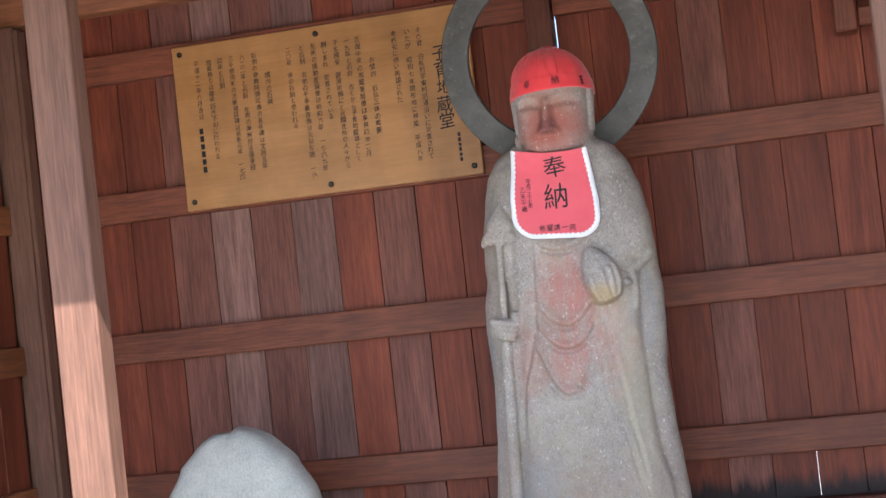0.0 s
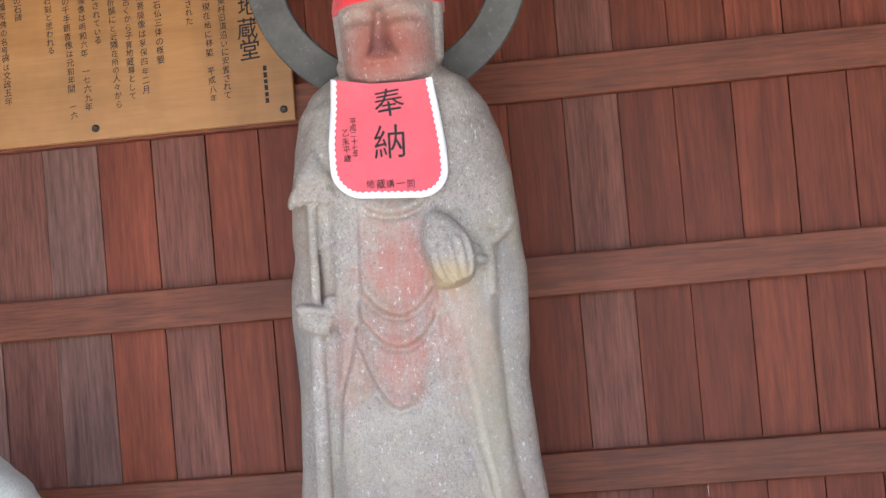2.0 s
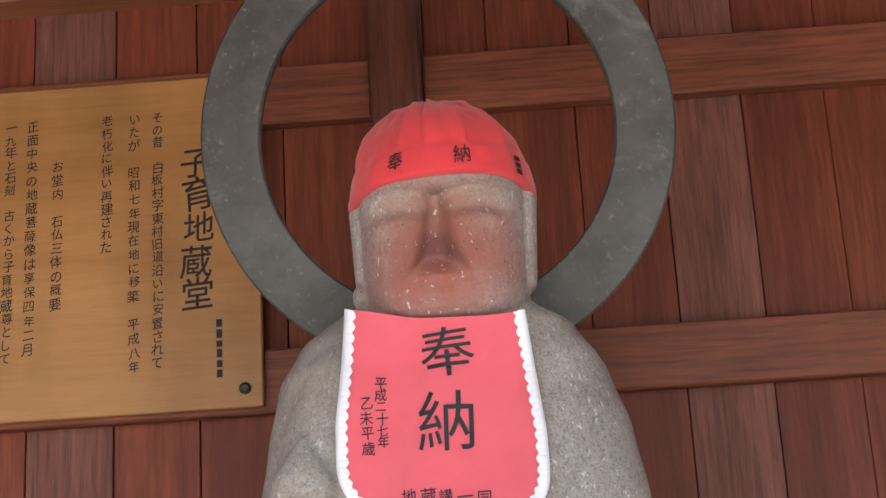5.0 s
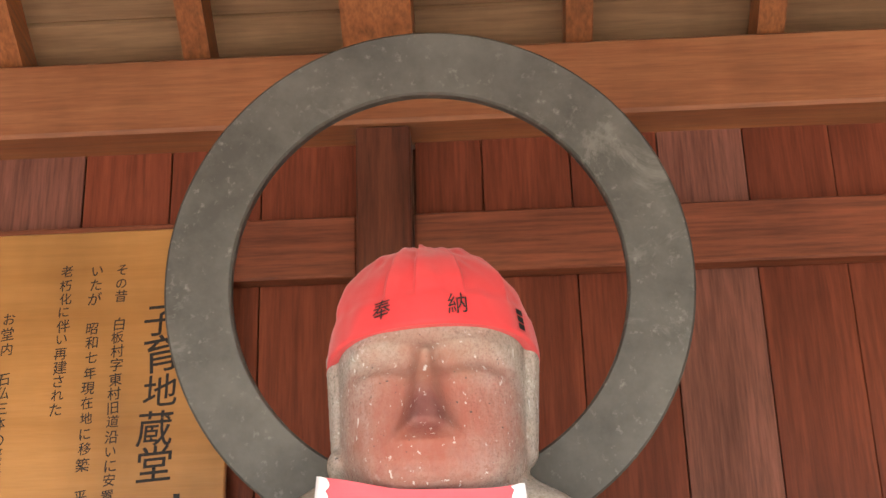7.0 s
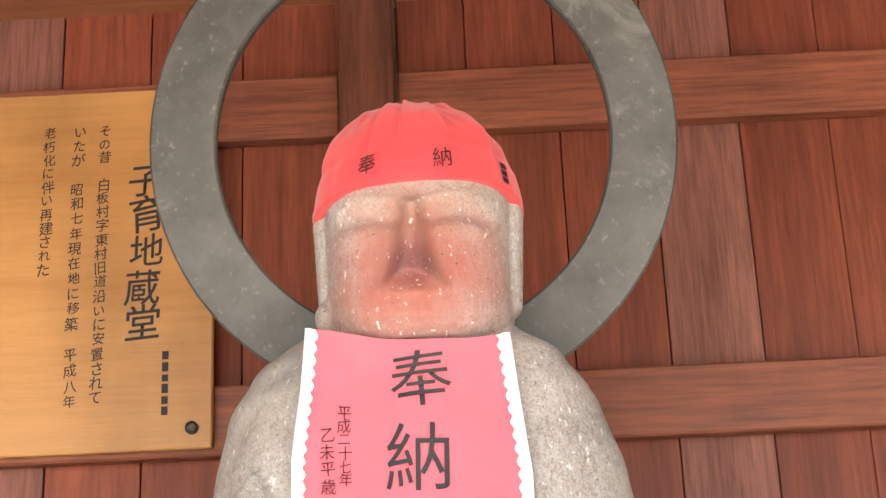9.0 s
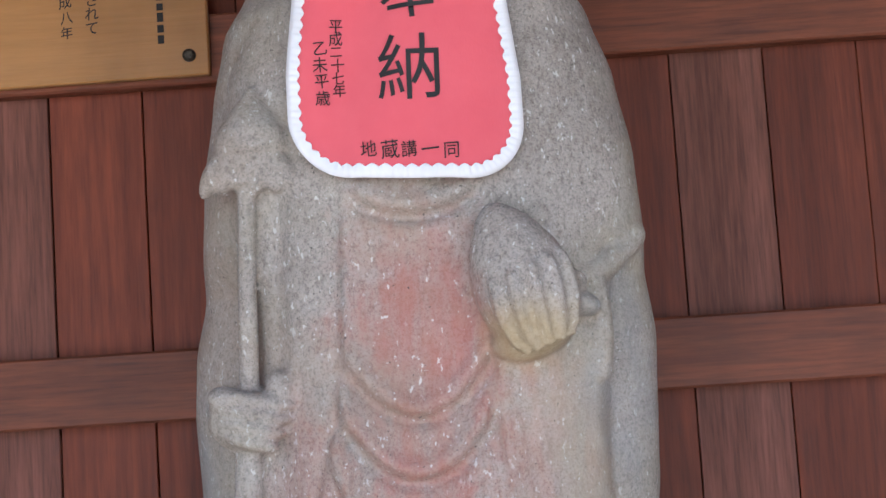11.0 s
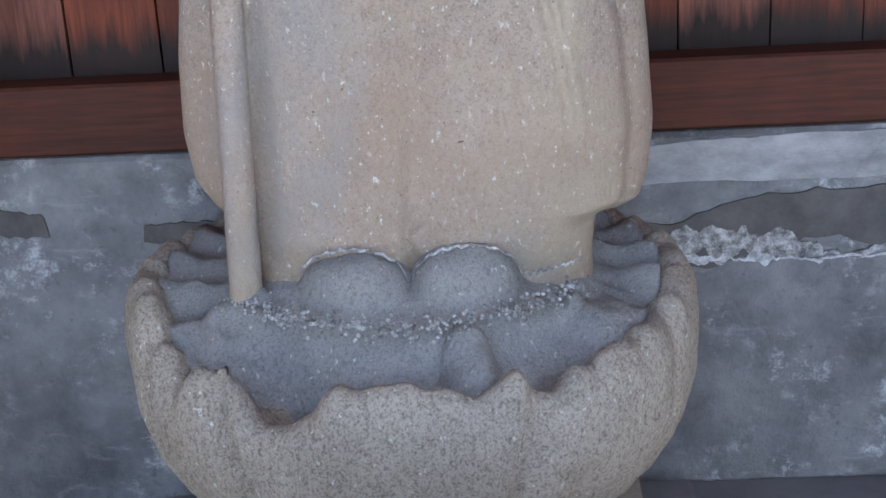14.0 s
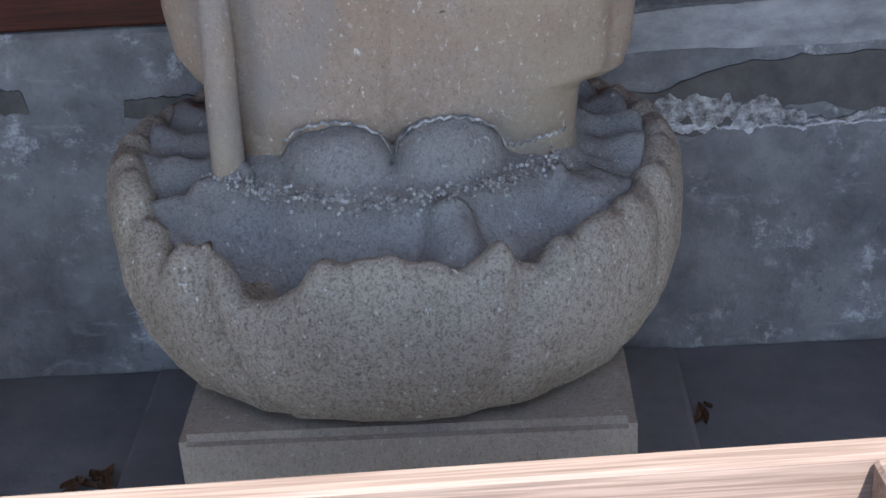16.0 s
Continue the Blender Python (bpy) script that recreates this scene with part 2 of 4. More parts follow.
STONE = statue_stone()
k, v, c, h, _ = stone("grey lotus stone", (0.31, 0.268, 0.212), (0.47, 0.42, 0.35), 0.78, 460)
LOTUS = k.done(c, h, 0.5, 0.005)
k, v, c, h, _ = stone("pale stele stone", (0.40, 0.395, 0.345), (0.56, 0.55, 0.48), 0.4)
PALE_STONE = k.done(c, h, 0.4, 0.004)
k, v, c, h, _ = stone("plinth stone", (0.29, 0.255, 0.21), (0.40, 0.36, 0.305), 0.4)
PLINTH = k.done(c, h, 0.4, 0.004)
k, v, c, h, _ = stone("mortar", (0.225, 0.222, 0.215), (0.35, 0.342, 0.33), 0.5)
MORTAR = k.done(c, h, 0.5, 0.005)

k = Mat("patched concrete", 0.9)
v = k.coords((1, 1, 1), True, False)
c = k.ramp(k.noise(v, 5, 8, 0.7), [(0.37, (0.125, 0.127, 0.132)), (0.64, (0.285, 0.287, 0.293))])
c = k.mix(k.grey(k.noise(k.coords((1, 1, 2.2), True, False), 13, 8, 0.75, 0.8), 0.56, 0.70, 0, 0.55), c, (0.40, 0.405, 0.415))
vein = k.noise(v, 26, 9, 0.78)
area = k.grey(k.noise(v, 4.5, 4), 0.51, 0.61, 0, 1)
c = k.mix(k.math("MULTIPLY", k.grey(vein, 0.53, 0.64, 0, 0.9), area), c, (0.62, 0.63, 0.66))
c = k.mix(k.grey(k.noise(v, 60, 5, 0.7), 0.60, 0.72, 0, 0.6), c, (0.10, 0.10, 0.105))
c = k.mix(k.grey(k.noise(v, 2.3, 6, 0.7), 0.58, 0.72, 0, 0.5), c, (0.13, 0.128, 0.13))
CONCRETE = k.done(c, k.math("ADD", k.noise(v, 25, 8, 0.7), k.noise(v, 160, 4, 0.7)), 0.6, 0.006)
k = Mat("dusty concrete floor", 0.9)
v = k.coords((1, 1, 1), True, False)
FLOOR = k.done(k.ramp(k.noise(v, 6, 7, 0.65), [(0.35, (0.13, 0.132, 0.14)), (0.65, (0.20, 0.20, 0.205))]), k.noise(v, 60, 6, 0.7), 0.4, 0.004)
# serves the dark mortar and the shade inside the footing's recesses
k = Mat("exposed dark mortar and recess shade", 0.95)
v = k.coords((1, 1, 1), True, False)
MORTAR_AND_SHADE = k.done(k.ramp(k.noise(v, 14, 7, 0.7), [(0.35, (0.085, 0.08, 0.078)), (0.65, (0.15, 0.142, 0.135))]), k.noise(v, 50, 6, 0.7), 0.6, 0.006)
k = Mat("pale cement render", 0.95)
v = k.coords((1, 1, 1), True, False)
PALE_RENDER = k.done(k.ramp(k.noise(k.coords((1, 1, 1.8), True, False), 9, 8, 0.72), [(0.36, (0.22, 0.222, 0.228)), (0.64, (0.44, 0.443, 0.45))]), k.noise(v, 60, 6, 0.7), 0.5, 0.005)
k = Mat("white efflorescence", 0.95)
v = k.coords((1, 1, 1), True, False)
SALT = k.done(k.ramp(k.noise(v, 60, 6, 0.8), [(0.4, (0.30, 0.31, 0.32)), (0.6, (0.72, 0.73, 0.75))]), k.noise(v, 90, 5), 0.6, 0.005)
k = Mat("crumbling grey render", 0.95)
v = k.coords((1, 1, 1), True, False)
CRUMB = k.done(k.ramp(k.noise(v, 75, 6, 0.8), [(0.38, (0.12, 0.117, 0.115)), (0.50, (0.30, 0.297, 0.29)), (0.64, (0.62, 0.62, 0.62))]), k.noise(v, 90, 5), 0.7, 0.006)
k = Mat("dark patinated metal", 0.6, 0.25)
v = k.coords((1, 1, 1), True, False)
c = k.ramp(k.noise(v, 9, 7, 0.65), [(0.35, (0.054, 0.051, 0.045)), (0.65, (0.104, 0.099, 0.087))])
c = k.mix(k.grey(k.noise(v, 90, 6, 0.7), 0.58, 0.72, 0, 0.45), c, (0.24, 0.235, 0.20))
c = k.mix(k.grey(k.noise(v, 7, 8, 0.75, 1.0), 0.60, 0.68, 0, 0.35), c, (0.20, 0.195, 0.17))
RING = k.done(c, k.noise(v, 45, 6), 0.25, 0.003)


def cloth(name, colour, other):
    k = Mat(name, 0.85)
    v = k.coords((1, 1, 1), True, False)
    c = k.mix(k.noise(v, 18, 4), colour, other)
    w = k.noise(k.coords((1, 1, 0.3), True, False), 700, 2)
    k.b.inputs["Sheen Weight"].default_value = 0.25
    return k.done(c, w, 0.2, 0.001)


RED_CLOTH = cloth("red cotton", (0.72, 0.055, 0.06), (0.60, 0.03, 0.035))
PINK_CLOTH = cloth("faded red cotton", (0.74, 0.13, 0.155), (0.64, 0.085, 0.11))
LACE = cloth("white lace", (0.80, 0.79, 0.80), (0.70, 0.69, 0.71))
INK = Mat("black ink", 0.6).done((0.015, 0.013, 0.013))
k = Mat("dark bolt head", 0.5, 0.6)
BOLT = k.done(k.ramp(k.noise(k.coords(), 300), [(0.4, (0.03, 0.025, 0.02)), (0.6, (0.08, 0.065, 0.05))]))
k = Mat("pale gravel ground", 0.95)
v = k.coords((1, 1, 1), True, False)
GROUND = k.done(k.ramp(k.noise(v, 40, 8, 0.75), [(0.35, (0.38, 0.36, 0.325)), (0.65, (0.56, 0.53, 0.48))]), k.noise(v, 90, 6), 0.6, 0.01)
k = Mat("dark roof tile", 0.6)
ROOF = k.done(k.ramp(k.noise(k.coords(), 12, 6), [(0.4, (0.06, 0.065, 0.07)), (0.6, (0.11, 0.115, 0.12))]))
k = Mat("dry brown leaf", 0.8)
LEAF = k.done(k.ramp(k.noise(k.coords(), 40, 4), [(0.4, (0.10, 0.055, 0.03)), (0.6, (0.20, 0.12, 0.07))]))


# ---- builders ----
def empty(name, loc=(0, 0, 0)):
    ob = new(name)
    ob.empty_display_size = 0.05
    ob.location = loc
    return ob


def part(name, bm, material, parent=None, label="", smooth=False):
    me = bpy.data.meshes.new(name)
    bm.normal_update()
    bm.to_mesh(me)
    bm.free()
    me.materials.append(material)
    if smooth:
        for p in me.polygons:
            p.use_smooth = True
    ob = new(name, me)
    if parent:
        ob.parent = parent
    if label:
        ob["label"] = label
    return ob


def add_box(bm, lo, hi, bevel=0.003, segs=1):
    r = bmesh.ops.create_cube(bm, size=1)
    vs = r["verts"]
    c = [(a + b) / 2 for a, b in zip(lo, hi)]
    s = [b - a for a, b in zip(lo, hi)]
    for q in vs:
        q.co = Vector([c[i] + q.co[i] * s[i] for i in range(3)])
    if bevel:
        es = {e for q in vs for e in q.link_edges}
        bmesh.ops.bevel(bm, geom=list(es), offset=bevel, segments=segs, affect="EDGES", clamp_overlap=True)
    return bm


def box(name, lo, hi, material, parent=None, label="", bevel=0.003, segs=1):
    return part(name, add_box(bmesh.new(), lo, hi, bevel, segs), material, parent, label)


def grid_mesh(bm, rows, closed=True, caps=True):
    """A skin over rows of points; every row has the same count."""
    vr = [[bm.verts.new(p) for p in row] for row in rows]
    n = len(vr[0])
    for a, b in zip(vr, vr[1:]):
        for i in range(n if closed else n - 1):
            j = (i + 1) % n
            bm.faces.new((a[i], a[j], b[j], b[i]))
    if caps and closed:
        bm.faces.new(list(reversed(vr[0])))
        bm.faces.new(vr[-1])
    return vr


def lerp(table, z):
    """Linear reading of rows (z, a, b, ...), z rising."""
    if z <= table[0][0]:
        return table[0][1:]
    for p, q in zip(table, table[1:]):
        if z <= q[0]:
            f = (z - p[0]) / (q[0] - p[0])
            f = f * f * (3 - 2 * f) * 0.5 + f * 0.5
            return [a + (b - a) * f for a, b in zip(p[1:], q[1:])]
    return table[-1][1:]


def add_ball(bm, centre, size, turn=(0, 0, 0), u=28, w=18):
    m = pose(*centre, *turn) @ Matrix.Diagonal((*size, 1))
    rows = []
    for i in range(w + 1):
        e = math.pi * (min(max(i / w, 0.004), 0.996) - 0.5)
        rows.append([tuple(m @ Vector((math.cos(e) * math.cos(2 * math.pi * j / u), math.cos(e) * math.sin(2 * math.pi * j / u), math.sin(e)))) for j in range(u)])
    grid_mesh(bm, rows)



def add_tube(bm, pts, radius, n=14):
    rows = []
    for i, p in enumerate(pts):
        r = radius[i] if isinstance(radius, (list, tuple)) else radius
        rows.append([(p[0] + r * math.cos(a), p[1] + r * math.sin(a), p[2]) for a in [2 * math.pi * j / n for j in range(n)]])
    grid_mesh(bm, rows)


def add_turned(bm, centre, profile, squash=1.0, n=32):
    """A turned form from rows (height, radius), flattened front to back."""
    grid_mesh(bm, [[(centre[0] + r * math.cos(a), centre[1] + squash * r * math.sin(a), centre[2] + z)
                    for a in [2 * math.pi * j / n for j in range(n)]] for z, r in profile])


# ---- ground, floor, walls ----
XL, XR, FLOOR_Z = -1.50, 1.98, 0.37
bm = bmesh.new()
bmesh.ops.create_grid(bm, x_segments=8, y_segments=8, size=60)
tagged(part("ground", bm, GROUND), "pale trodden gravel ground in the sun", "ground", kind="structure")
tagged(box("floor", (-1.62, -1.58, 0.0), (2.06, 0.1, FLOOR_Z), FLOOR, bevel=0.012), "dusty grey concrete floor of the hall", "floor", kind="structure")

footing = box("wall_footing", (XL, -0.058, FLOOR_Z), (XR, 0.10, 0.899), CONCRETE, bevel=0.006)
tagged(footing, "patched grey concrete footing below the timber wall", "wall", kind="structure")


def ragged_patch(name, x0, x1, z0, z1, y, thick, material, seed, wob, parent, taper=0.0):
    """A thin broken-edged layer on the footing's face."""
    n = 90

    def rag(i, w):
        return wob * 2 * noise.fractal(Vector((i * 0.11, seed * 7.3 + w, 0.5)), 0.9, 2.1, 5)

    def height(i):
        return z0 + (z1 - z0) * max(0.0, math.sin(math.pi * i / n)) ** taper

    top = [(x0 + (x1 - x0) * i / n, height(i) + rag(i, 0)) for i in range(n + 1)]
    low = [(x0 + (x1 - x0) * i / n, min(z0 + rag(i, 40), top[i][1] - 0.003)) for i in range(n + 1)]
    ring = low + list(reversed(top))
    b = bmesh.new()
    f = b.faces.new([b.verts.new((x, y, z)) for x, z in ring])
    r = bmesh.ops.extrude_face_region(b, geom=[f])
    bmesh.ops.translate(b, verts=[q for q in r["geom"] if isinstance(q, bmesh.types.BMVert)], vec=(0, -thick, 0))
    bmesh.ops.recalc_face_normals(b, faces=b.faces)
    return part(name, b, material, parent)


# ---- back wall: battens, planks, uprights ----
# unseen backing, added to keep daylight out of the joints except at slits
wall = box("wall_north", (XL, 0.022, 0.90), (0.182, 0.05, 2.80), UPRIGHT, bevel=0)
tagged(wall, "dark red-brown board wall with horizontal battens", "wall", kind="structure")
part("backing", add_box(bmesh.new(), (0.2665, 0.022, 1.12), (XR, 0.05, 2.431), 0), UPRIGHT, wall)
part("backing", add_box(bmesh.new(), (0.2621, 0.022, 2.432), (XR, 0.05, 2.80), 0), UPRIGHT, wall)
part("backing", add_box(bmesh.new(), (0.2665, 0.022, 0.90), (0.853, 0.05, 1.119), 0), UPRIGHT, wall)
part("backing", add_box(bmesh.new(), (0.857, 0.022, 0.90), (XR, 0.05, 1.119), 0), UPRIGHT, wall)
box("sill", (XL, -0.050, 0.901), (XR, 0.02, 0.998), SILL, wall, "dirty reddish sill beam", 0.004)
LEVELS = ((1.127, 1.218), (1.562, 1.653), (1.997, 2.088), (2.432, 2.523))
for z0, z1 in LEVELS:
    for x0, x1 in ((XL, 0.1845), (0.2645, XR)):
        box("batten", (x0, -0.030, z0), (x1, -0.001, z1), BATTEN, wall, bevel=0.003)
box("middle_upright", (0.186, -0.055, 0.9985), (0.262, 0.02, 2.649), UPRIGHT, wall, bevel=0.003)
tagged(box("wall_beam", (XL, -0.064, 2.650), (XR, 0.03, 2.769), BEAM, bevel=0.005), "smooth reddish wall plate under the rafters", "beam", kind="structure")

hang = tagged(box("hanging_post", (1.034, -0.125, 2.252), (1.096, -0.032, 2.62), UPRIGHT, bevel=0.006), "short dark post end hanging from the wall plate", "post", kind="structure")
tagged(box("side_rail", (1.098, -0.115, 2.264), (XR, -0.075, 2.314), BATTEN, bevel=0.004), "light brown rail let into the hanging post", "rail", kind="structure")

# ---- side walls and corner posts ----
for side, x0, x1 in (("west", XL - 0.10, XL), ("east", XR, XR + 0.10)):
    w = box("wall_" + side, (x0, -1.70, FLOOR_Z), (x1, 0.05, 2.80), UPRIGHT, bevel=0)
    tagged(w, "dark board side wall of the hall", "wall", kind="structure")
    face = x1 if side == "west" else x0
    s = 1 if side == "west" else -1
    for z0, z1 in LEVELS:
        box("batten", (min(face, face + s * 0.03), -1.70, z0), (max(face, face + s * 0.03), -0.11, z1), RAFTER, w)
    for i in range(12):
        y0 = -1.69 + i * 0.131
        box("plank", (min(face + s * 0.001, face + s * 0.012), y0, 0.90), (max(face + s * 0.001, face + s * 0.012), y0 + 0.127, 2.78), PLANK, w, bevel=0.002)
for x in (XL + 0.002, XR - 0.102):
    b = bmesh.new()
    add_box(b, (x, -0.105, 0.90), (x + 0.10, -0.034, 2.642), 0.012, 2)
    tagged(part("corner_post", b, GREY_POST), "grey weathered corner post of the hall", "post", kind="structure")

# ---- roof ----
RIDGE_Y, RIDGE_Z, EAVE_Z, EAVE_Y = -0.90, 3.21, 2.416, -2.035
BACK_RISE = (RIDGE_Z - 2.765) / (0.0 - RIDGE_Y)
FRONT_RISE = (RIDGE_Z - EAVE_Z) / (RIDGE_Y - EAVE_Y)


def slope_z(y):
    return 2.765 + BACK_RISE * -y if y > RIDGE_Y else RIDGE_Z - FRONT_RISE * (RIDGE_Y - y)


def slanted(b, x0, x1, y0, y1, low, high):
    """A bar that follows the roof slope between y0 and y1, from low to high above its line."""
    pts = []
    for x in (x0, x1):
        pts.append([b.verts.new((x, y, slope_z(y) + d)) for y, d in ((y0, low), (y1, low), (y1, high), (y0, high))])
    a, c = pts
    b.faces.new(list(reversed(a)))
    b.faces.new(c)
    for i in range(4):
        j = (i + 1) % 4
        b.faces.new((a[i], a[j], c[j], c[i]))
    bmesh.ops.recalc_face_normals(b, faces=b.faces)
    return b


b = bmesh.new()
slanted(b, XL - 0.5, XR + 0.5, RIDGE_Y, 0.55, 0.085, 0.15)
slanted(b, XL - 0.5, XR + 0.5, EAVE_Y, RIDGE_Y - 0.001, 0.085, 0.15)
tagged(part("roof", b, ROOF), "dark tiled gable roof over the hall", "roof", kind="structure")
b = bmesh.new()
y = 0.5
while y > EAVE_Y + 0.1:
    y1 = y - 0.108
    if not (y1 < RIDGE_Y < y):
        slanted(b, XL - 0.45, XR + 0.45, y1, y - 0.007, 0.062, 0.082)
    else:
        slanted(b, XL - 0.45, XR + 0.45, RIDGE_Y, y - 0.007, 0.062, 0.082)
        y1 = RIDGE_Y
    y = y1
tagged(part("ceiling", b, CEILING), "pale brown roof boards above the rafters", "ceiling", kind="structure")
RAFTERS = [-0.0445 - 0.2745 * i for i in range(6)] + [0.508 + 0.2745 * i for i in range(6)]
for x in RAFTERS:
    for y0, y1 in ((RIDGE_Y, 0.5), (EAVE_Y + 0.14, RIDGE_Y - 0.002)):
        b = slanted(bmesh.new(), x - 0.0195, x + 0.0195, y0, y1, -0.01, 0.060)
        tagged(part("rafter", b, RAFTER), "reddish-brown square rafter under the roof boards", "rafter", "rafters", "structure")
b = slanted(bmesh.new(), 0.172, 0.271, RIDGE_Y, -0.03, -0.05, 0.0595)
tagged(part("tie_beam", b, RAFTER), "broad reddish-brown beam above the middle upright", "beam", kind="structure")

# ---- front posts ----
for x in (-0.607, 1.057):
    b = add_box(bmesh.new(), (x, -1.50, FLOOR_Z), (x + 0.096, -1.440, 2.72), 0.003, 1)
    tagged(part("front_post", b, GREY_POST), "square weathered porch post, grey above and sunlit below", "post", "porch posts", "structure")
tagged(box("front_beam", (XL, -1.50, 2.725), (XR, -1.42, 2.78), BEAM), "cross beam on the porch posts", "beam", kind="structure")

# ---- stone figure ----
FIGURE_AT = Vector((0.046, 0, 0.030))
MANTLE = [  # height, left edge, right edge, front, back
    (0.885, 0.019, 0.444, -0.4, -0.3), (0.9, -0.004, 0.487, -0.425, -0.28), (0.935, -0.024, 0.498, -0.435, -0.27), (0.99, -0.030, 0.503, -0.44, -0.27),
    (1.06, -0.027, 0.499, -0.44, -0.27), (1.15, -0.017, 0.492, -0.44, -0.27), (1.24, -0.007, 0.483, -0.44, -0.27), (1.39, 0.001, 0.475, -0.445, -0.26),
    (1.45, 0.000, 0.482, -0.45, -0.26), (1.53, -0.004, 0.486, -0.455, -0.25), (1.59, 0.000, 0.489, -0.46, -0.25), (1.655, 0.013, 0.482, -0.455, -0.25), (1.69, 0.016, 0.482, -0.492, -0.25),
    (1.77, 0.022, 0.477, -0.5, -0.25), (1.85, 0.035, 0.463, -0.497, -0.25), (1.92, 0.050, 0.440, -0.492, -0.26), (1.965, 0.077, 0.404, -0.485, -0.27),
    (1.995, 0.112, 0.364, -0.46, -0.29), (2.01, 0.155, 0.337, -0.46, -0.31)]
TORSO = [(0.845, 0.040, 0.424, -0.475, -0.30), (0.893, 0.038, 0.428, -0.490, -0.29), (0.915, 0.038, 0.462, -0.490, -0.29), (1.00, 0.042, 0.470, -0.498, -0.28), (1.10, 0.048, 0.460, -0.505, -0.28),
         (1.20, 0.054, 0.437, -0.510, -0.28), (1.32, 0.060, 0.427, -0.515, -0.28), (1.45, 0.065, 0.426, -0.520, -0.27), (1.60, 0.070, 0.434, -0.525, -0.27), (1.67, 0.060, 0.442, -0.524, -0.27),
         (1.73, 0.048, 0.456, -0.522, -0.27), (1.86, 0.054, 0.446, -0.515, -0.28), (1.93, 0.078, 0.424, -0.510, -0.29), (1.97, 0.108, 0.398, -0.500, -0.30), (2.0, 0.150, 0.355, -0.480, -0.32)]
FOLDS = ((0.240, 0.072, 1.519, 0.056), (0.237, 0.078, 1.460, 0.066), (0.228, 0.080, 1.343, 0.140), (0.245, 0.060, 1.712, 0.02))
SEAMS = (  # carved lines down the robe: heights and places, depth
    (((1.60, 0.315), (1.524, 0.311), (1.357, 0.323), (1.203, 0.369), (1.02, 0.402)), 0.0045), (((1.72, 0.172), (1.60, 0.168), (1.53, 0.162), (1.468, 0.142), (1.367, 0.110), (1.27, 0.098)), 0.0045),
    (((1.50, 0.345), (1.30, 0.372), (1.12, 0.398)), 0.003), (((1.45, 0.300), (1.30, 0.305)), 0.002))


def relief(x, z):
    """How far the robe's front stands out from its plain form."""
    d = 0.0
    for xc, hw, zb, rise in FOLDS:
        u = (x - xc) / hw
        if abs(u) < 1.08:
            f = max(0.0, 1 - max(0.0, abs(u) - 0.85) / 0.23)
            if rise > 0.1 and u > 0.2:
                f *= max(0.25, 1 - (u - 0.2) * 1.1)
            zc = zb + rise * abs(u) ** 2.0
            slope = rise * 2.0 * abs(u) / hw
            q = (z - zc) / math.sqrt(1 + slope * slope)
            d += f * (-0.0125 * math.exp(-((q + 0.002) / 0.0055) ** 2) + 0.0085 * math.exp(-((q - 0.010) / 0.011) ** 2))
    for line, deep in SEAMS:
        if line[-1][0] - 0.04 < z < line[0][0] + 0.04:
            xs = lerp([(p[0], p[1]) for p in reversed(line)], z)[0]
            e = min(1.0, max(0.0, z - line[-1][0] + 0.04) / 0.05, max(0.0, line[0][0] + 0.04 - z) / 0.05)
            q = x - xs
            d += e * (deep * math.exp(-((q - 0.007) / 0.007) ** 2) - 1.5 * deep * math.exp(-((q + 0.003) / 0.0055) ** 2))
    # hanging sleeve: a raised worn edge down the side
    if 0.90 < z < 1.64:
        edge = lerp(((0.90, 0.452), (1.00, 0.460), (1.10, 0.450), (1.20, 0.424), (1.49, 0.410), (1.64, 0.412)), z)[0]
        d += 0.006 * math.exp(-((x - edge) / 0.010) ** 2) * (0.6 + 0.9 * noise.noise(Vector((x * 60, 1.0, z * 45))))
    if z < 1.16:
        d -= 0.015 * math.exp(-((x - 0.238) / 0.015) ** 2) * min(1.0, (1.16 - z) / 0.16)
        d -= 0.007 * math.exp(-((x - 0.33) / 0.02) ** 2) * min(1.0, (1.16 - z) / 0.2)
    g = lerp(((0.86, 0.070), (1.03, 0.078), (1.29, 0.092), (1.50, 0.104), (1.80, 0.112)), z)[0]
    d -= 0.0075 * math.exp(-((x - g) / 0.012) ** 2) * (1 if 0.86 < z < 1.80 else 0)
    d += 0.0016 * noise.noise(Vector((x * 45, 2.0, z * 30))) + 0.003 * noise.noise(Vector((x * 12, 5.0, z * 9)))
    return d


def hull(bm, table, z0, z1, steps, power, shaped, n=120):
    rows = []
    for i in range(steps + 1):
        z = z0 + (z1 - z0) * i / steps
        l, r, f, k_ = lerp(table, z)
        cx, hw, cy = (l + r) / 2, (r - l) / 2, (f + k_) / 2
        hd = (k_ - f) / 2
        row = []
        for j in range(n):
            a = 2 * math.pi * j / n
            c, s = math.cos(a), math.sin(a)
            x = cx + hw * math.copysign(abs(c) ** (2 / power), c)
            y = cy + hd * math.copysign(abs(s) ** (2 / power), s)
            if shaped and s < -0.15:
                y -= relief(x, z) * min(1.0, (-s - 0.15) / 0.3)
            if not shaped:
                u = (x - 0.02) / 0.46
                x, y = x - 0.010 * max(0.0, u), y - 0.030 * u
            row.append((x, y, z))
        rows.append(row)
    grid_mesh(bm, rows)


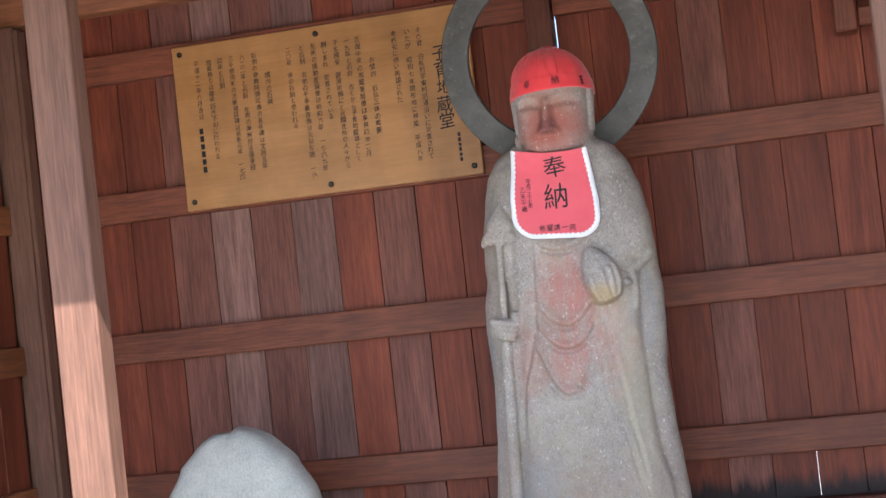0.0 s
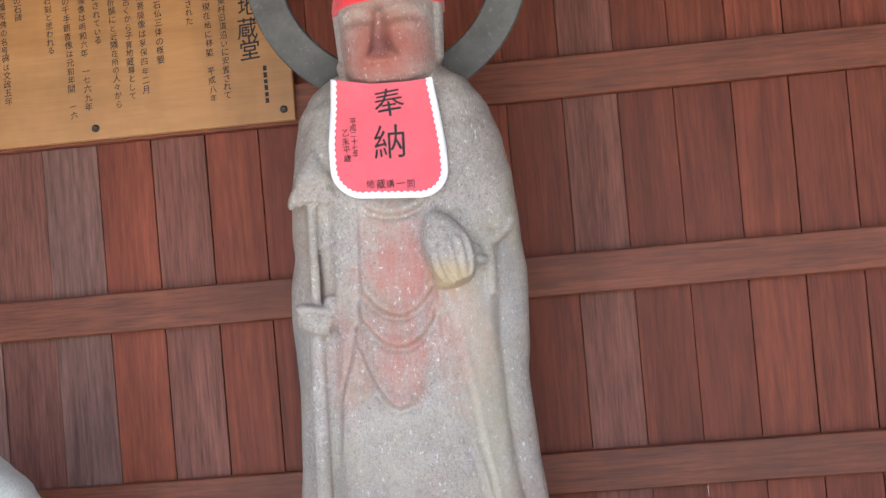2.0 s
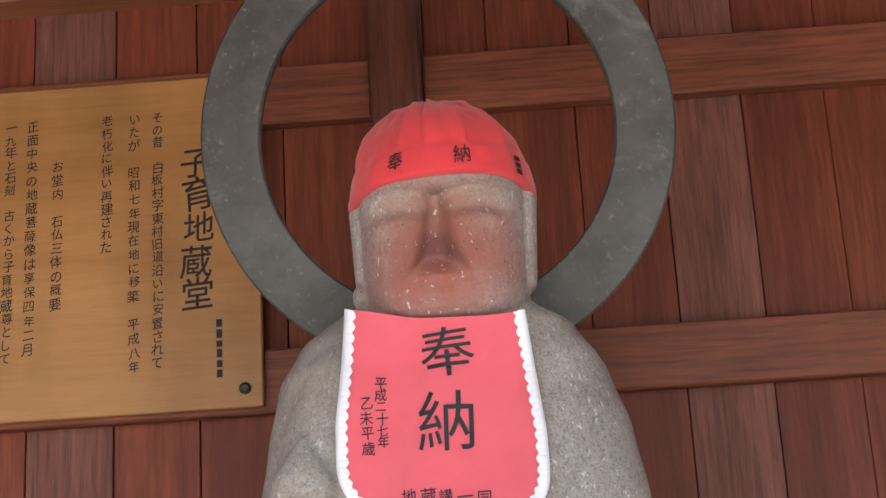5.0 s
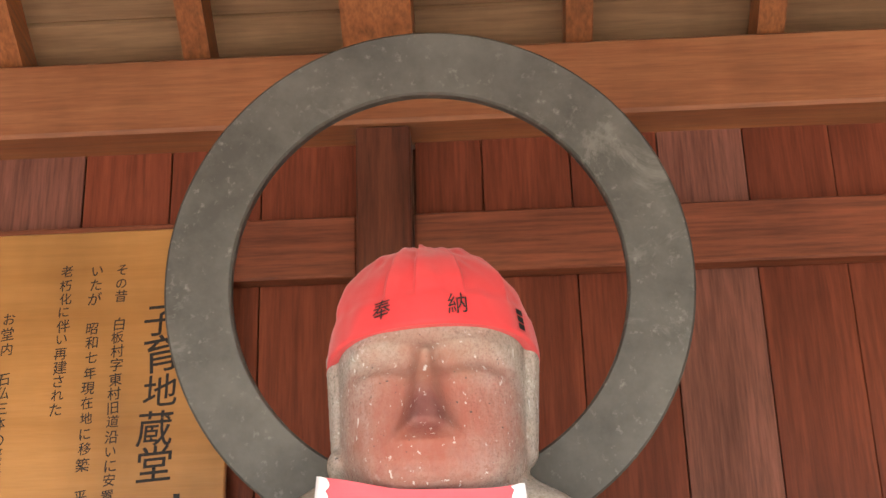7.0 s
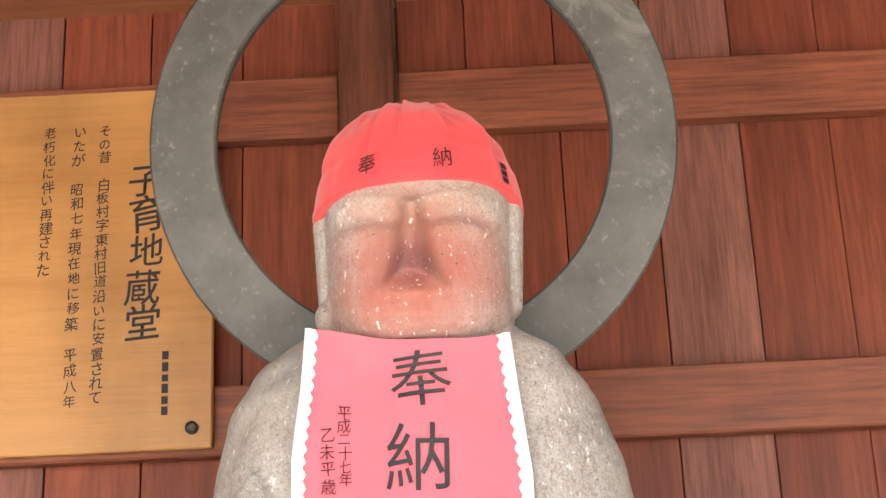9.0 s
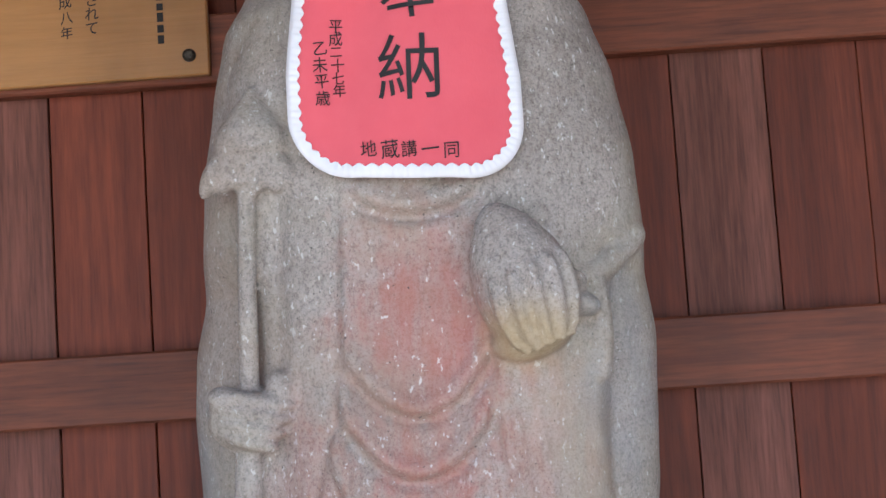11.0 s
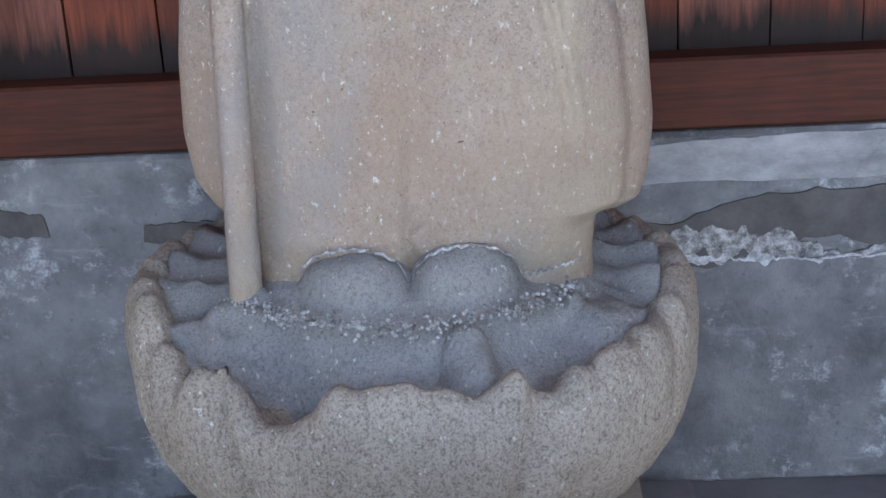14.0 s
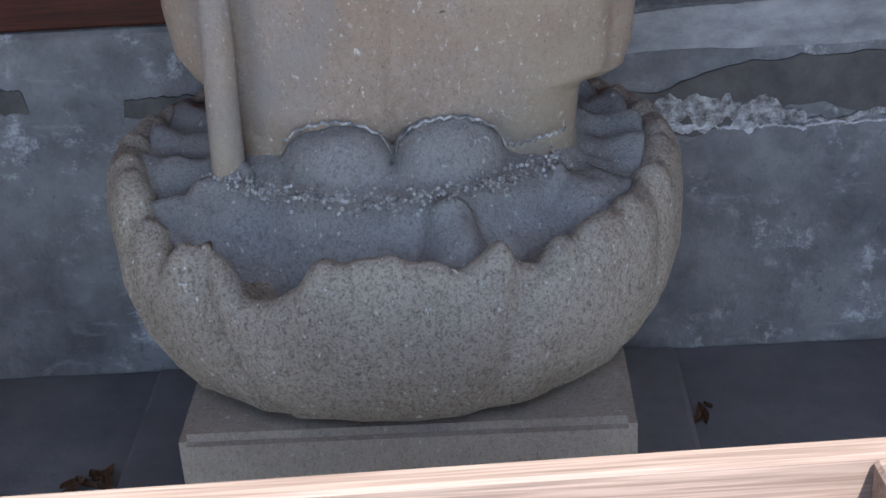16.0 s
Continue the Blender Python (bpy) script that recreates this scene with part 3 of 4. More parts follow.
def robe_front(x, z):
    """The front face of the robe at x and z."""
    l, r, f, k_ = lerp(TORSO, z)
    cx, hw, cy, hd = (l + r) / 2, (r - l) / 2, (f + k_) / 2, (k_ - f) / 2
    u = min(0.995, abs(x - cx) / hw)
    return cy - hd * (1 - u ** 3.0) ** (1 / 3.0)


def mantle_front(x, z):
    """The front face of the mantle at x and z."""
    l, r, f, k_ = lerp(MANTLE, z)
    cx, hw, cy, hd = (l + r) / 2, (r - l) / 2, (f + k_) / 2, (k_ - f) / 2
    u = min(0.999, abs(x + 0.004 - cx) / hw)
    return cy - hd * (1 - u ** 2.6) ** (1 / 2.6) - 0.030 * (x - 0.02) / 0.46


def build_figure():
    bm = bmesh.new()
    hull(bm, MANTLE, 0.885, 2.01, 120, 2.6, False)
    hull(bm, TORSO, 0.800, 2.0, 270, 3.0, True, 200)
    # neck, head, features
    add_turned(bm, (0.258, -0.43, 1.93), [(0, 0.085), (0.05, 0.075), (0.12, 0.075)], 0.95)
    head = [  # height, half width, depth of the front
        (1.962, 0.050, 0.085), (1.968, 0.074, 0.102), (1.980, 0.087, 0.111), (2.000, 0.0925, 0.116), (2.030, 0.094, 0.117), (2.070, 0.095, 0.117), (2.110, 0.097, 0.116), (2.150, 0.094, 0.110),
        (2.185, 0.084, 0.098), (2.210, 0.064, 0.078), (2.228, 0.034, 0.04)]

    def features(x, z):
        """Nose, brows, closed eyes and mouth, as heights over the plain face."""
        u = x - 0.251
        d = 0.0
        if z > 2.008:
            t = (z - 2.015) / 0.085
            w = 0.0255 - 0.0165 * min(1.0, max(0.0, t)) ** 0.6
            out = 0.043 - 0.033 * min(1.0, max(0.0, t)) ** 0.7
            if z < 2.018:
                out *= max(0.0, (z - 2.008) / 0.010)
            if z > 2.095:
                out *= max(0.0, 1 - (z - 2.095) / 0.02)
            d += out * math.exp(-(abs(u) / w) ** 3.2)
        a = abs(u)
        brow = 2.094 + 0.014 * math.sin(min(1.0, a / 0.075) * 2.3)
        if a < 0.085:
            fade = min(1.0, (0.085 - a) / 0.02)
            d += fade * 0.0050 * math.exp(-((z - brow) / 0.0065) ** 2)
            d -= fade * 0.0065 * math.exp(-((z - brow + 0.017) / 0.010) ** 2) * min(1.0, a / 0.014)
            d += fade * 0.0030 * math.exp(-((z - brow + 0.034) / 0.008) ** 2) * min(1.0, a / 0.02)
        d += 0.0045 * math.exp(-(u / 0.024) ** 2 - ((z - 1.998) / 0.007) ** 2) - 0.0040 * math.exp(-(u / 0.022) ** 2 - ((z - 1.9885) / 0.0035) ** 2)
        d += 0.004 * math.exp(-(u / 0.03) ** 2 - ((z - 1.975) / 0.009) ** 2)
        return d + 0.0012 * noise.noise(Vector((x * 70, 3.0, z * 70)))

    rows = []
    for i in range(111):
        z = 1.962 + 0.266 * i / 110
        w, dpt = lerp(head, z)
        row = []
        for j in range(200):
            a = 2 * math.pi * j / 200
            c, q = math.cos(a), math.sin(a)
            x = 0.2545 + w * math.copysign(abs(c) ** 0.72, c)
            y = -0.43 + dpt * math.copysign(abs(q) ** 0.72, q)
            if q < -0.2:
                y -= features(x, z) * min(1.0, (-q - 0.2) / 0.3)
            row.append((x, y, z))
        rows.append(row)
    grid_mesh(bm, rows)
    for s in (-1, 1):
        for q in range(10):
            u = q / 9
            add_ball(bm, (0.2545 + s * (0.0985 - 0.006 * u), -0.446 - 0.006 * u, 2.122 - 0.100 * u), (0.0115, 0.030 - 0.006 * u, 0.016), (0, 0, 0), 16, 10)
        add_ball(bm, (0.2475 + s * 0.086, -0.462, 2.010), (0.014, 0.026, 0.017))
    # staff with its finial
    add_tube(bm, [(0.039, -0.470, 0.74), (0.051, -0.477, 1.05), (0.059, -0.482, 1.25), (0.070, -0.486, 1.485), (0.075, -0.492, 1.56), (0.079, -0.500, 1.66), (0.085, -0.506, 1.78)], [0.0185, 0.0178, 0.0168, 0.0140, 0.0100, 0.0094, 0.0092], 20)
    add_turned(bm, (0.091, -0.498, 1.790), [(-0.010, 0.016), (-0.004, 0.036), (0.004, 0.0385), (0.016, 0.036), (0.030, 0.027), (0.046, 0.014), (0.058, 0.005), (0.064, 0.001)], 0.85)
    for dx, tilt, drop in ((-0.034, 24, 0.004), (-0.020, 14, 0.0), (-0.006, 4, -0.002), (0.009, -6, -0.001), (0.023, -16, 0.001), (0.036, -26, 0.0)):
        add_ball(bm, (0.085 + dx, -0.508, 1.768 - drop), (0.0095, 0.014, 0.024), (0, tilt, 0), 18, 12)
    add_turned(bm, (0.085, -0.498, 1.754), [(0.0, 0.036), (0.008, 0.038), (0.022, 0.033), (0.040, 0.026)], 0.62)
    # hand closed round the staff, thumb above
    add_ball(bm, (0.072, -0.482, 1.528), (0.042, 0.032, 0.033), (0, 10, 0))
    for i in range(4):
        add_ball(bm, (0.083 - 0.002 * i, -0.504, 1.547 - i * 0.0135), (0.040 - 0.004 * i, 0.017, 0.0078), (0, 12 + i, 0), 20, 12)
    add_ball(bm, (0.052, -0.498, 1.548), (0.018, 0.018, 0.014), (0, 25, 0))
    add_ball(bm, (0.106, -0.500, 1.558), (0.013, 0.014, 0.017), (0, -25, 0))
    # jewel and the hand that holds it
    m = pose(0.345, -0.540, 1.636, 0, -20, 0)
    prof = [(-0.064, 0.004), (-0.058, 0.022), (-0.045, 0.037), (-0.020, 0.0475), (0.004, 0.049), (0.030, 0.044), (0.054, 0.033), (0.070, 0.022), (0.080, 0.012), (0.085, 0.003)]
    rows = [[tuple(m @ Vector((r * math.cos(a), 0.85 * r * math.sin(a), z))) for a in [2 * math.pi * j / 40 for j in range(40)]] for z, r in prof]
    grid_mesh(bm, rows)
    for i in range(5):
        a = radians(-140 + i * 24)
        for q in range(8):
            u = q / 7
            r = lerp([(p[0], p[1]) for p in prof], -0.052 + 0.060 * u)[0] + 0.001
            p0 = m @ Vector((r * math.cos(a + 0.25 * u), 0.85 * r * math.sin(a + 0.25 * u), -0.052 + 0.060 * u))
            add_ball(bm, p0, (0.0068 - 0.002 * u, 0.0055, 0.010), (0, -20, 0), 10, 8)
    add_ball(bm, (0.350, -0.522, 1.592), (0.043, 0.040, 0.024), (0, -16, 0))
    # thumb, wrist and the sleeve's mouth
    add_ball(bm, (0.392, -0.528, 1.640), (0.013, 0.016, 0.010), (0, 25, 0))
    add_ball(bm, (0.397, -0.515, 1.618), (0.020, 0.024, 0.012), (0, 15, 0))
    for q in range(14):
        u = q / 13
        add_ball(bm, (0.398 + 0.056 * u, -0.486 + 0.045 * u, 1.644 + 0.042 * u - 0.02 * u * (1 - u)), (0.018, 0.022, 0.016), (0, -30, 0), 12, 8)
        add_ball(bm, (0.413 + 0.004 * math.sin(3 * u), -0.486, 1.640 - 0.085 * u), (0.012, 0.014, 0.012), (0, 0, 0), 12, 8)
    me = bpy.data.meshes.new("stone_figure")
    bm.to_mesh(me)
    bm.free()
    me.materials.append(STONE)
    ob = new("stone_figure", me)
    ob.location = FIGURE_AT
    rm = ob.modifiers.new("remesh", "REMESH")
    rm.mode, rm.voxel_size, rm.use_smooth_shade = "VOXEL", 0.0034, True
    sm = ob.modifiers.new("smooth", "SMOOTH")
    sm.factor, sm.iterations = 0.5, 2
    return ob



# ---- ring behind the head ----
RING_POSE = pose(0.297, -0.405, 2.2555, 11.6, 0, 0)


def build_ring():
    bm = bmesh.new()
    sec = [(0.2140, -0.007), (0.2165, -0.010), (0.2840, -0.010), (0.2865, -0.007), (0.2865, 0.007), (0.2840, 0.010), (0.2165, 0.010), (0.2140, 0.007)]
    n = 144
    vs = [[bm.verts.new((r * math.cos(2 * math.pi * i / n), d, r * math.sin(2 * math.pi * i / n))) for r, d in sec] for i in range(n)]
    for i in range(n):
        a, c = vs[i], vs[(i + 1) % n]
        for j in range(8):
            q = (j + 1) % 8
            bm.faces.new((a[j], a[q], c[q], c[j]))
    bmesh.ops.recalc_face_normals(bm, faces=bm.faces)
    ob = part("halo_ring", bm, RING)
    ob.matrix_basis = RING_POSE
    return ob


tagged(build_ring(), "large dark grey-green ring halo behind the stone head", "halo")

# ---- lotus pedestal ----
LX, LY = 0.222, -0.385


RIM = [(-180, 0.852), (-165, 0.850), (-150, 0.812), (-140, 0.786), (-134, 0.808), (-130, 0.814), (-126, 0.802), (-121, 0.770), (-114, 0.762), (-108, 0.783), (-103, 0.812),
       (-95, 0.819), (-85, 0.816), (-79, 0.806), (-75, 0.796), (-71, 0.812), (-66, 0.815), (-62, 0.790), (-58, 0.784), (-54, 0.806), (-45, 0.812), (-30, 0.816), (-15, 0.830), (0, 0.838), (90, 0.84), (180, 0.852)]


def rim_height(a):
    """Rim of the worn petals by angle; the front is at -90 degrees."""
    return lerp(RIM, math.degrees(a))[0] + 0.003 * math.sin(a * 31) + 0.002 * math.sin(a * 53 + 1)


def build_lotus():
    bm = bmesh.new()
    n = 280
    outer = [(0.0, 0.215), (0.03, 0.250), (0.14, 0.287), (0.34, 0.312), (0.55, 0.325), (0.76, 0.327), (0.88, 0.323), (0.96, 0.315), (1.0, 0.304)]
    inner = [(0.985, 0.290), (0.93, 0.279), (0.80, 0.268), (0.70, 0.24), (0.72, 0.17)]
    rows = []
    for idx, (h_, r) in enumerate(outer + inner):
        row = []
        for j in range(n):
            a = 2 * math.pi * j / n - math.pi
            d = math.degrees(a)
            z = 0.595 + h_ * (rim_height(a) - 0.595)
            rr = r
            if idx < len(outer):
                for g0, lean, deep in ((-128, 16, 0.022), (-64, -9, 0.011), (-152, 12, 0.012), (-25, -8, 0.008), (-90, 3, 0.004)):
                    q = (d - (g0 + lean * (0.9 - h_))) / 2.6
                    rr -= deep * math.exp(-q * q) * min(1, h_ / 0.25)
                rr += 0.007 * noise.noise(Vector((math.cos(a) * 2.2, math.sin(a) * 2.2, z * 5 + 4))) * min(1, h_ * 4)
                rr += 0.0035 * noise.noise(Vector((math.cos(a) * 8, math.sin(a) * 8, z * 22)))
            else:
                z += 0.005 * noise.noise(Vector((math.cos(a) * 7, math.sin(a) * 7, z * 15)))
            row.append((LX + rr * math.cos(a), LY + 0.90 * rr * math.sin(a), z))
        rows.append(row)
    grid_mesh(bm, rows)
    bmesh.ops.recalc_face_normals(bm, faces=bm.faces)
    return part("lotus_pedestal", bm, LOTUS, smooth=True)


lotus = tagged(build_lotus(), "carved stone lotus bowl pedestal with worn petals", "pedestal")
lotus.location = (0.040, 0, 0.017)
b = bmesh.new()
rows = []
for i in range(46):
    t = i / 45
    row = []
    for j in range(200):
        a = 2 * math.pi * j / 200 - math.pi
        d = math.degrees(a)
        r = 0.290 * (1 - t) + 0.02 * t
        step = max(0.0, min(1.0, (0.245 - r) / 0.11))
        step = step * step * (3 - 2 * step)
        edge = sum(lerp(RIM, max(-180, min(180, d + o)))[0] for o in (-24, -16, -8, 0, 8, 16, 24)) / 7 - (0.026 if abs(d + 90) < 42 else 0.026 - 0.022 * min(1.0, (abs(d + 90) - 42) / 18))
        z = edge * (1 - step) + 0.856 * step
        z -= 0.075 * math.exp(-((d + 117) / 10) ** 2) * math.exp(-((r - 0.245) / 0.045) ** 2)
        z -= 0.030 * math.exp(-((d + 60) / 5) ** 2) * math.exp(-((r - 0.255) / 0.025) ** 2)
        if abs(d + 90) > 50:
            z += 0.007 * math.sin(d * 0.42 + r * 40) * min(1.0, max(0.0, (r - 0.18) / 0.06))
        ledge = 0.205 + 0.012 * noise.noise(Vector((d * 0.05, 3.0, 1.0)))
        z -= 0.012 * max(0.0, min(1.0, (r - ledge) / 0.008)) * (1 if abs(d + 90) < 75 else 0)
        x, y = LX + r * math.cos(a), LY + 0.90 * r * math.sin(a)
        z += 0.016 * noise.noise(Vector((x * 17, y * 17, 3))) * (1 - 0.5 * step) + 0.004 * noise.noise(Vector((x * 70, y * 70, 9)))
        for px, py, pr, ph in ((0.170, -0.478, 0.060, 0.040), (0.289, -0.478, 0.060, 0.042), (0.040, -0.495, 0.040, 0.030), (0.296, -0.585, 0.037, 0.042), (0.36, -0.57, 0.035, 0.014), (0.43, -0.50, 0.04, 0.018)):
            q = ((x - px) ** 2 + (y - py) ** 2) / pr ** 2
            if q < 1:
                z += ph * math.sqrt(1 - q)
        row.append((x, y, z if i else 0.70))
    rows.append(row)
grid_mesh(b, rows)
part("mortar_bed", b, MORTAR, lotus, "rough grey mortar round the feet", True)
b = bmesh.new()
for x0, x1 in ((0.108, 0.228), (0.232, 0.350), (0.352, 0.415)):
    pts = []
    for q in range(25):
        u = q / 24
        x = x0 + (x1 - x0) * u
        arch = 0.038 * math.sqrt(max(0.0, 1 - (2 * u - 1) ** 2)) if x1 < 0.36 else 0.006 * u
        pts.append((x, robe_front(x, 0.90) - 0.003, 0.862 + arch + 0.002 * math.sin(q * 2.1)))
    rows = []
    for p in pts:
        rows.append([(p[0], p[1] + 0.002 * math.cos(2 * math.pi * e / 8), p[2] + 0.002 * math.sin(2 * math.pi * e / 8)) for e in range(8)])
    grid_mesh(b, rows)
for q in range(150):
    a = radians(-150 + 120 * q / 149)
    w = 0.5 + 0.5 * noise.noise(Vector((q * 0.13, 4.0, 2.0)))
    x, y = LX + 0.207 * math.cos(a), LY + 0.90 * 0.207 * math.sin(a)
    for _ in range(3):
        e = Vector((noise.noise(Vector((q * 3.1, _ * 5.0, 1.0))), noise.noise(Vector((q * 2.7, _ * 4.0, 9.0))), 0)) * 0.040
        if w > 0.34:
            add_ball(b, (x + e.x, y + e.y, 0.842 + 0.004 * w + e.y * 0.25), (0.0014 + 0.0024 * w, 0.0014 + 0.002 * w, 0.0022), (0, 0, q * 20), 6, 4)
part("mortar_bead", b, CRUMB, lotus, "pale crumbling mortar line along the hem", True)

tagged(box("plinth", (0.020, -0.615, 0.401), (0.516, -0.13, 0.6105), PLINTH, bevel=0.010, segs=2), "square grey stone plinth under the lotus pedestal", "plinth")
tagged(box("base_slab", (-0.128, -0.70, FLOOR_Z + 0.001), (0.622, -0.09, 0.400), FLOOR, bevel=0.008), "low dark stone slab under the plinth", "slab")

# ---- neighbouring stele ----
b = bmesh.new()
rows = []
STELE = [(0.352, 0.24, 0.12), (0.60, 0.25, 0.12), (0.90, 0.25, 0.115), (1.05, 0.235, 0.11), (1.15, 0.215, 0.10), (1.24, 0.165, 0.09), (1.30, 0.108, 0.075), (1.335, 0.052, 0.06), (1.345, 0.012, 0.03)]
for i in range(60):
    z = 0.352 + 0.993 * i / 59
    w, d = lerp([(p[0], p[1], p[2]) for p in STELE], z)
    row = []
    for j in range(64):
        a = 2 * math.pi * j / 64
        c, s = math.cos(a), math.sin(a)
        x = -0.705 + w * math.copysign(abs(c) ** 0.7, c)
        dent = 0.016 * math.exp(-((x + 0.712) / 0.012) ** 2) * max(0, (z - 1.25) / 0.1)
        row.append((x, -0.40 + d * math.copysign(abs(s) ** 0.7, s) + 0.004 * noise.noise(Vector((x * 20, s * 3, z * 20))), z - dent))
    rows.append(row)
grid_mesh(b, rows)
stele = tagged(part("stone_stele", b, PALE_STONE, smooth=True), "pale pointed stone stele beside the standing figure", "stele")
stele.location = (0.020, 0, 0.024)

# ---- offertory box ----
BOX = tagged(empty("offertory_box", (-0.022, -1.053, FLOOR_Z)), "open sunlit wooden offertory box with a sloping inner board", "box")
BW, BD, BH, TH = 0.690, 0.40, 0.480, 0.026
box("back_board", (0, -TH, 0.0), (BW, 0, BH), BOX_WOOD, BOX, bevel=0.003)
box("front_board", (0, -BD, 0.0), (BW, -BD + TH, BH), BOX_WOOD, BOX, bevel=0.003)
box("side_board", (0.001, -BD + TH + 0.001, 0.0), (TH, -TH - 0.001, BH - 0.001), BOX_WOOD, BOX, bevel=0.003)
box("side_board", (BW - TH, -BD + TH + 0.001, 0.0), (BW - 0.001, -TH - 0.001, BH - 0.001), BOX_WOOD, BOX, bevel=0.003)
b = bmesh.new()
add_box(b, (TH + 0.002, -0.17, -0.006), (BW - TH - 0.002, 0, 0.006), 0.002)
bmesh.ops.transform(b, matrix=pose(0, -TH - 0.004, BH - 0.060, 24, 0, 0), verts=b.verts)
part("sloping_board", b, BOX_WOOD, BOX)
BOX.rotation_euler = (0, 0, radians(2.5))

# ---- notice board ----
sign = tagged(empty("notice_board", (-0.448, -0.031, 2.256)), "varnished plywood notice board with brush-written history of the hall", "sign")
box("panel", (-0.455, -0.014, -0.25), (0.455, 0, 0.25), BOARD, sign, bevel=0.002)
for x, z in ((-0.43, 0.226), (0.0, 0.226), (0.43, 0.226), (-0.43, -0.224), (0.0, -0.224), (0.43, -0.224)):
    b = bmesh.new()
    add_turned(b, (0, 0, 0), [(0, 0.0085), (0.003, 0.0085), (0.006, 0.005)], 1, 16)
    bmesh.ops.transform(b, matrix=pose(x, -0.014, z, 90, 0, 0), verts=b.verts)
    part("bolt", b, BOLT, sign, "dark dome bolt head")

sign.scale = (1.02, 1, 1.006)


def write(text, size, pitch, place, parent, vertical=True, cuts=0):
    """Brush lettering, each character a flat part; place(u, v) gives the point of the support."""
    rnd = random.Random(text)
    for i, ch in enumerate(text):
        if ch == " ":
            continue
        ox, oz = (0, -i * pitch) if vertical else (i * pitch, 0)
        bm = bmesh.new()
        bm.from_mesh(THIN[ch] if cuts else GLYPHS[ch])
        if cuts:
            bmesh.ops.triangulate(bm, faces=bm.faces)
            for _ in range(4):
                es = [e for e in bm.edges if e.calc_length() * size > 0.004]
                if es:
                    bmesh.ops.subdivide_edges(bm, edges=es, cuts=1)
                    bmesh.ops.triangulate(bm, faces=bm.faces)
        j1, j2, rot = rnd.uniform(-0.05, 0.05) * size, rnd.uniform(-0.04, 0.04) * size, radians(rnd.uniform(-4, 4))
        sc = rnd.uniform(0.88, 1.04)
        for q in bm.verts:
            x, y = size * (q.co.x - 0.5), size * (q.co.y - 0.34)
            y += 0.10 * x
            x, y = sc * 0.94 * (x * math.cos(rot) - y * math.sin(rot)), sc * (x * math.sin(rot) + y * math.cos(rot))
            q.co = Vector(place(ox + j1 + x, oz + j2 + y))
        part("character", bm, INK, parent)


def bars(lengths, width, place, parent):
    """Unreadable writing as plain strokes, one below the other."""
    bm = bmesh.new()
    z = 0.0
    for ln in lengths:
        add_box(bm, (-width / 2, 0, z - ln), (width / 2, 0.0006, z), 0)
        z -= ln * 1.35
    for q in bm.verts:
        p = place(q.co.x, q.co.z)
        q.co = Vector((p[0], p[1] - q.co.y, p[2]))
    return part("lettering", bm, INK, parent)


def on_panel(x0, z0):
    return lambda u, v_: (x0 + u, -0.0146, z0 + v_)


for dx, dz, text, size, pitch in COLUMNS:
    write(text, size, pitch, on_panel(0.455 - dx, 0.25 - dz - size * 0.4), sign)
bars((0.011, 0.012, 0.009, 0.012, 0.010, 0.011), 0.008, on_panel(0.455 - 0.060, 0.25 - 0.372), sign)
bars((0.017, 0.018, 0.016, 0.018, 0.017, 0.018), 0.012, on_panel(0.455 - 0.840, 0.25 - 0.255), sign)

# ---- bib ----
BX, BZ0, BZ1 = 0.243, 1.748, 1.976


def bib_point(u, v_, lift=0.0):
    """u across in metres from the middle, v_ down from the neck."""
    z = BZ1 - v_
    x = BX + u
    fall = min(1.0, v_ / 0.06)
    zz = min(z, 1.93)
    y0 = min(robe_front(x, zz), mantle_front(x, zz))
    y = y0 - 0.016 - 0.012 * (1 - fall) - 0.004 * math.sin(u * 38 + 0.6) * min(1, v_ / 0.1) - 0.003 * math.sin(u * 70 + v_ * 20)
    z += -0.012 * (1 - fall) * math.cos(u / 0.10 * 1.5) + 0.008 * u / 0.1 * -1
    return (x, y - lift, z)


def bib_half(v_):
    """Half the bib's width at v_ below the neck."""
    h_ = BZ1 - BZ0
    w = 0.095 + 0.0145 * min(1.0, v_ / 0.13)
    r = 0.055
    if v_ > h_ - r:
        q = (v_ - (h_ - r)) / r
        w -= r * (1 - math.sqrt(max(0.0, 1 - min(1.0, q) ** 2)))
    return w


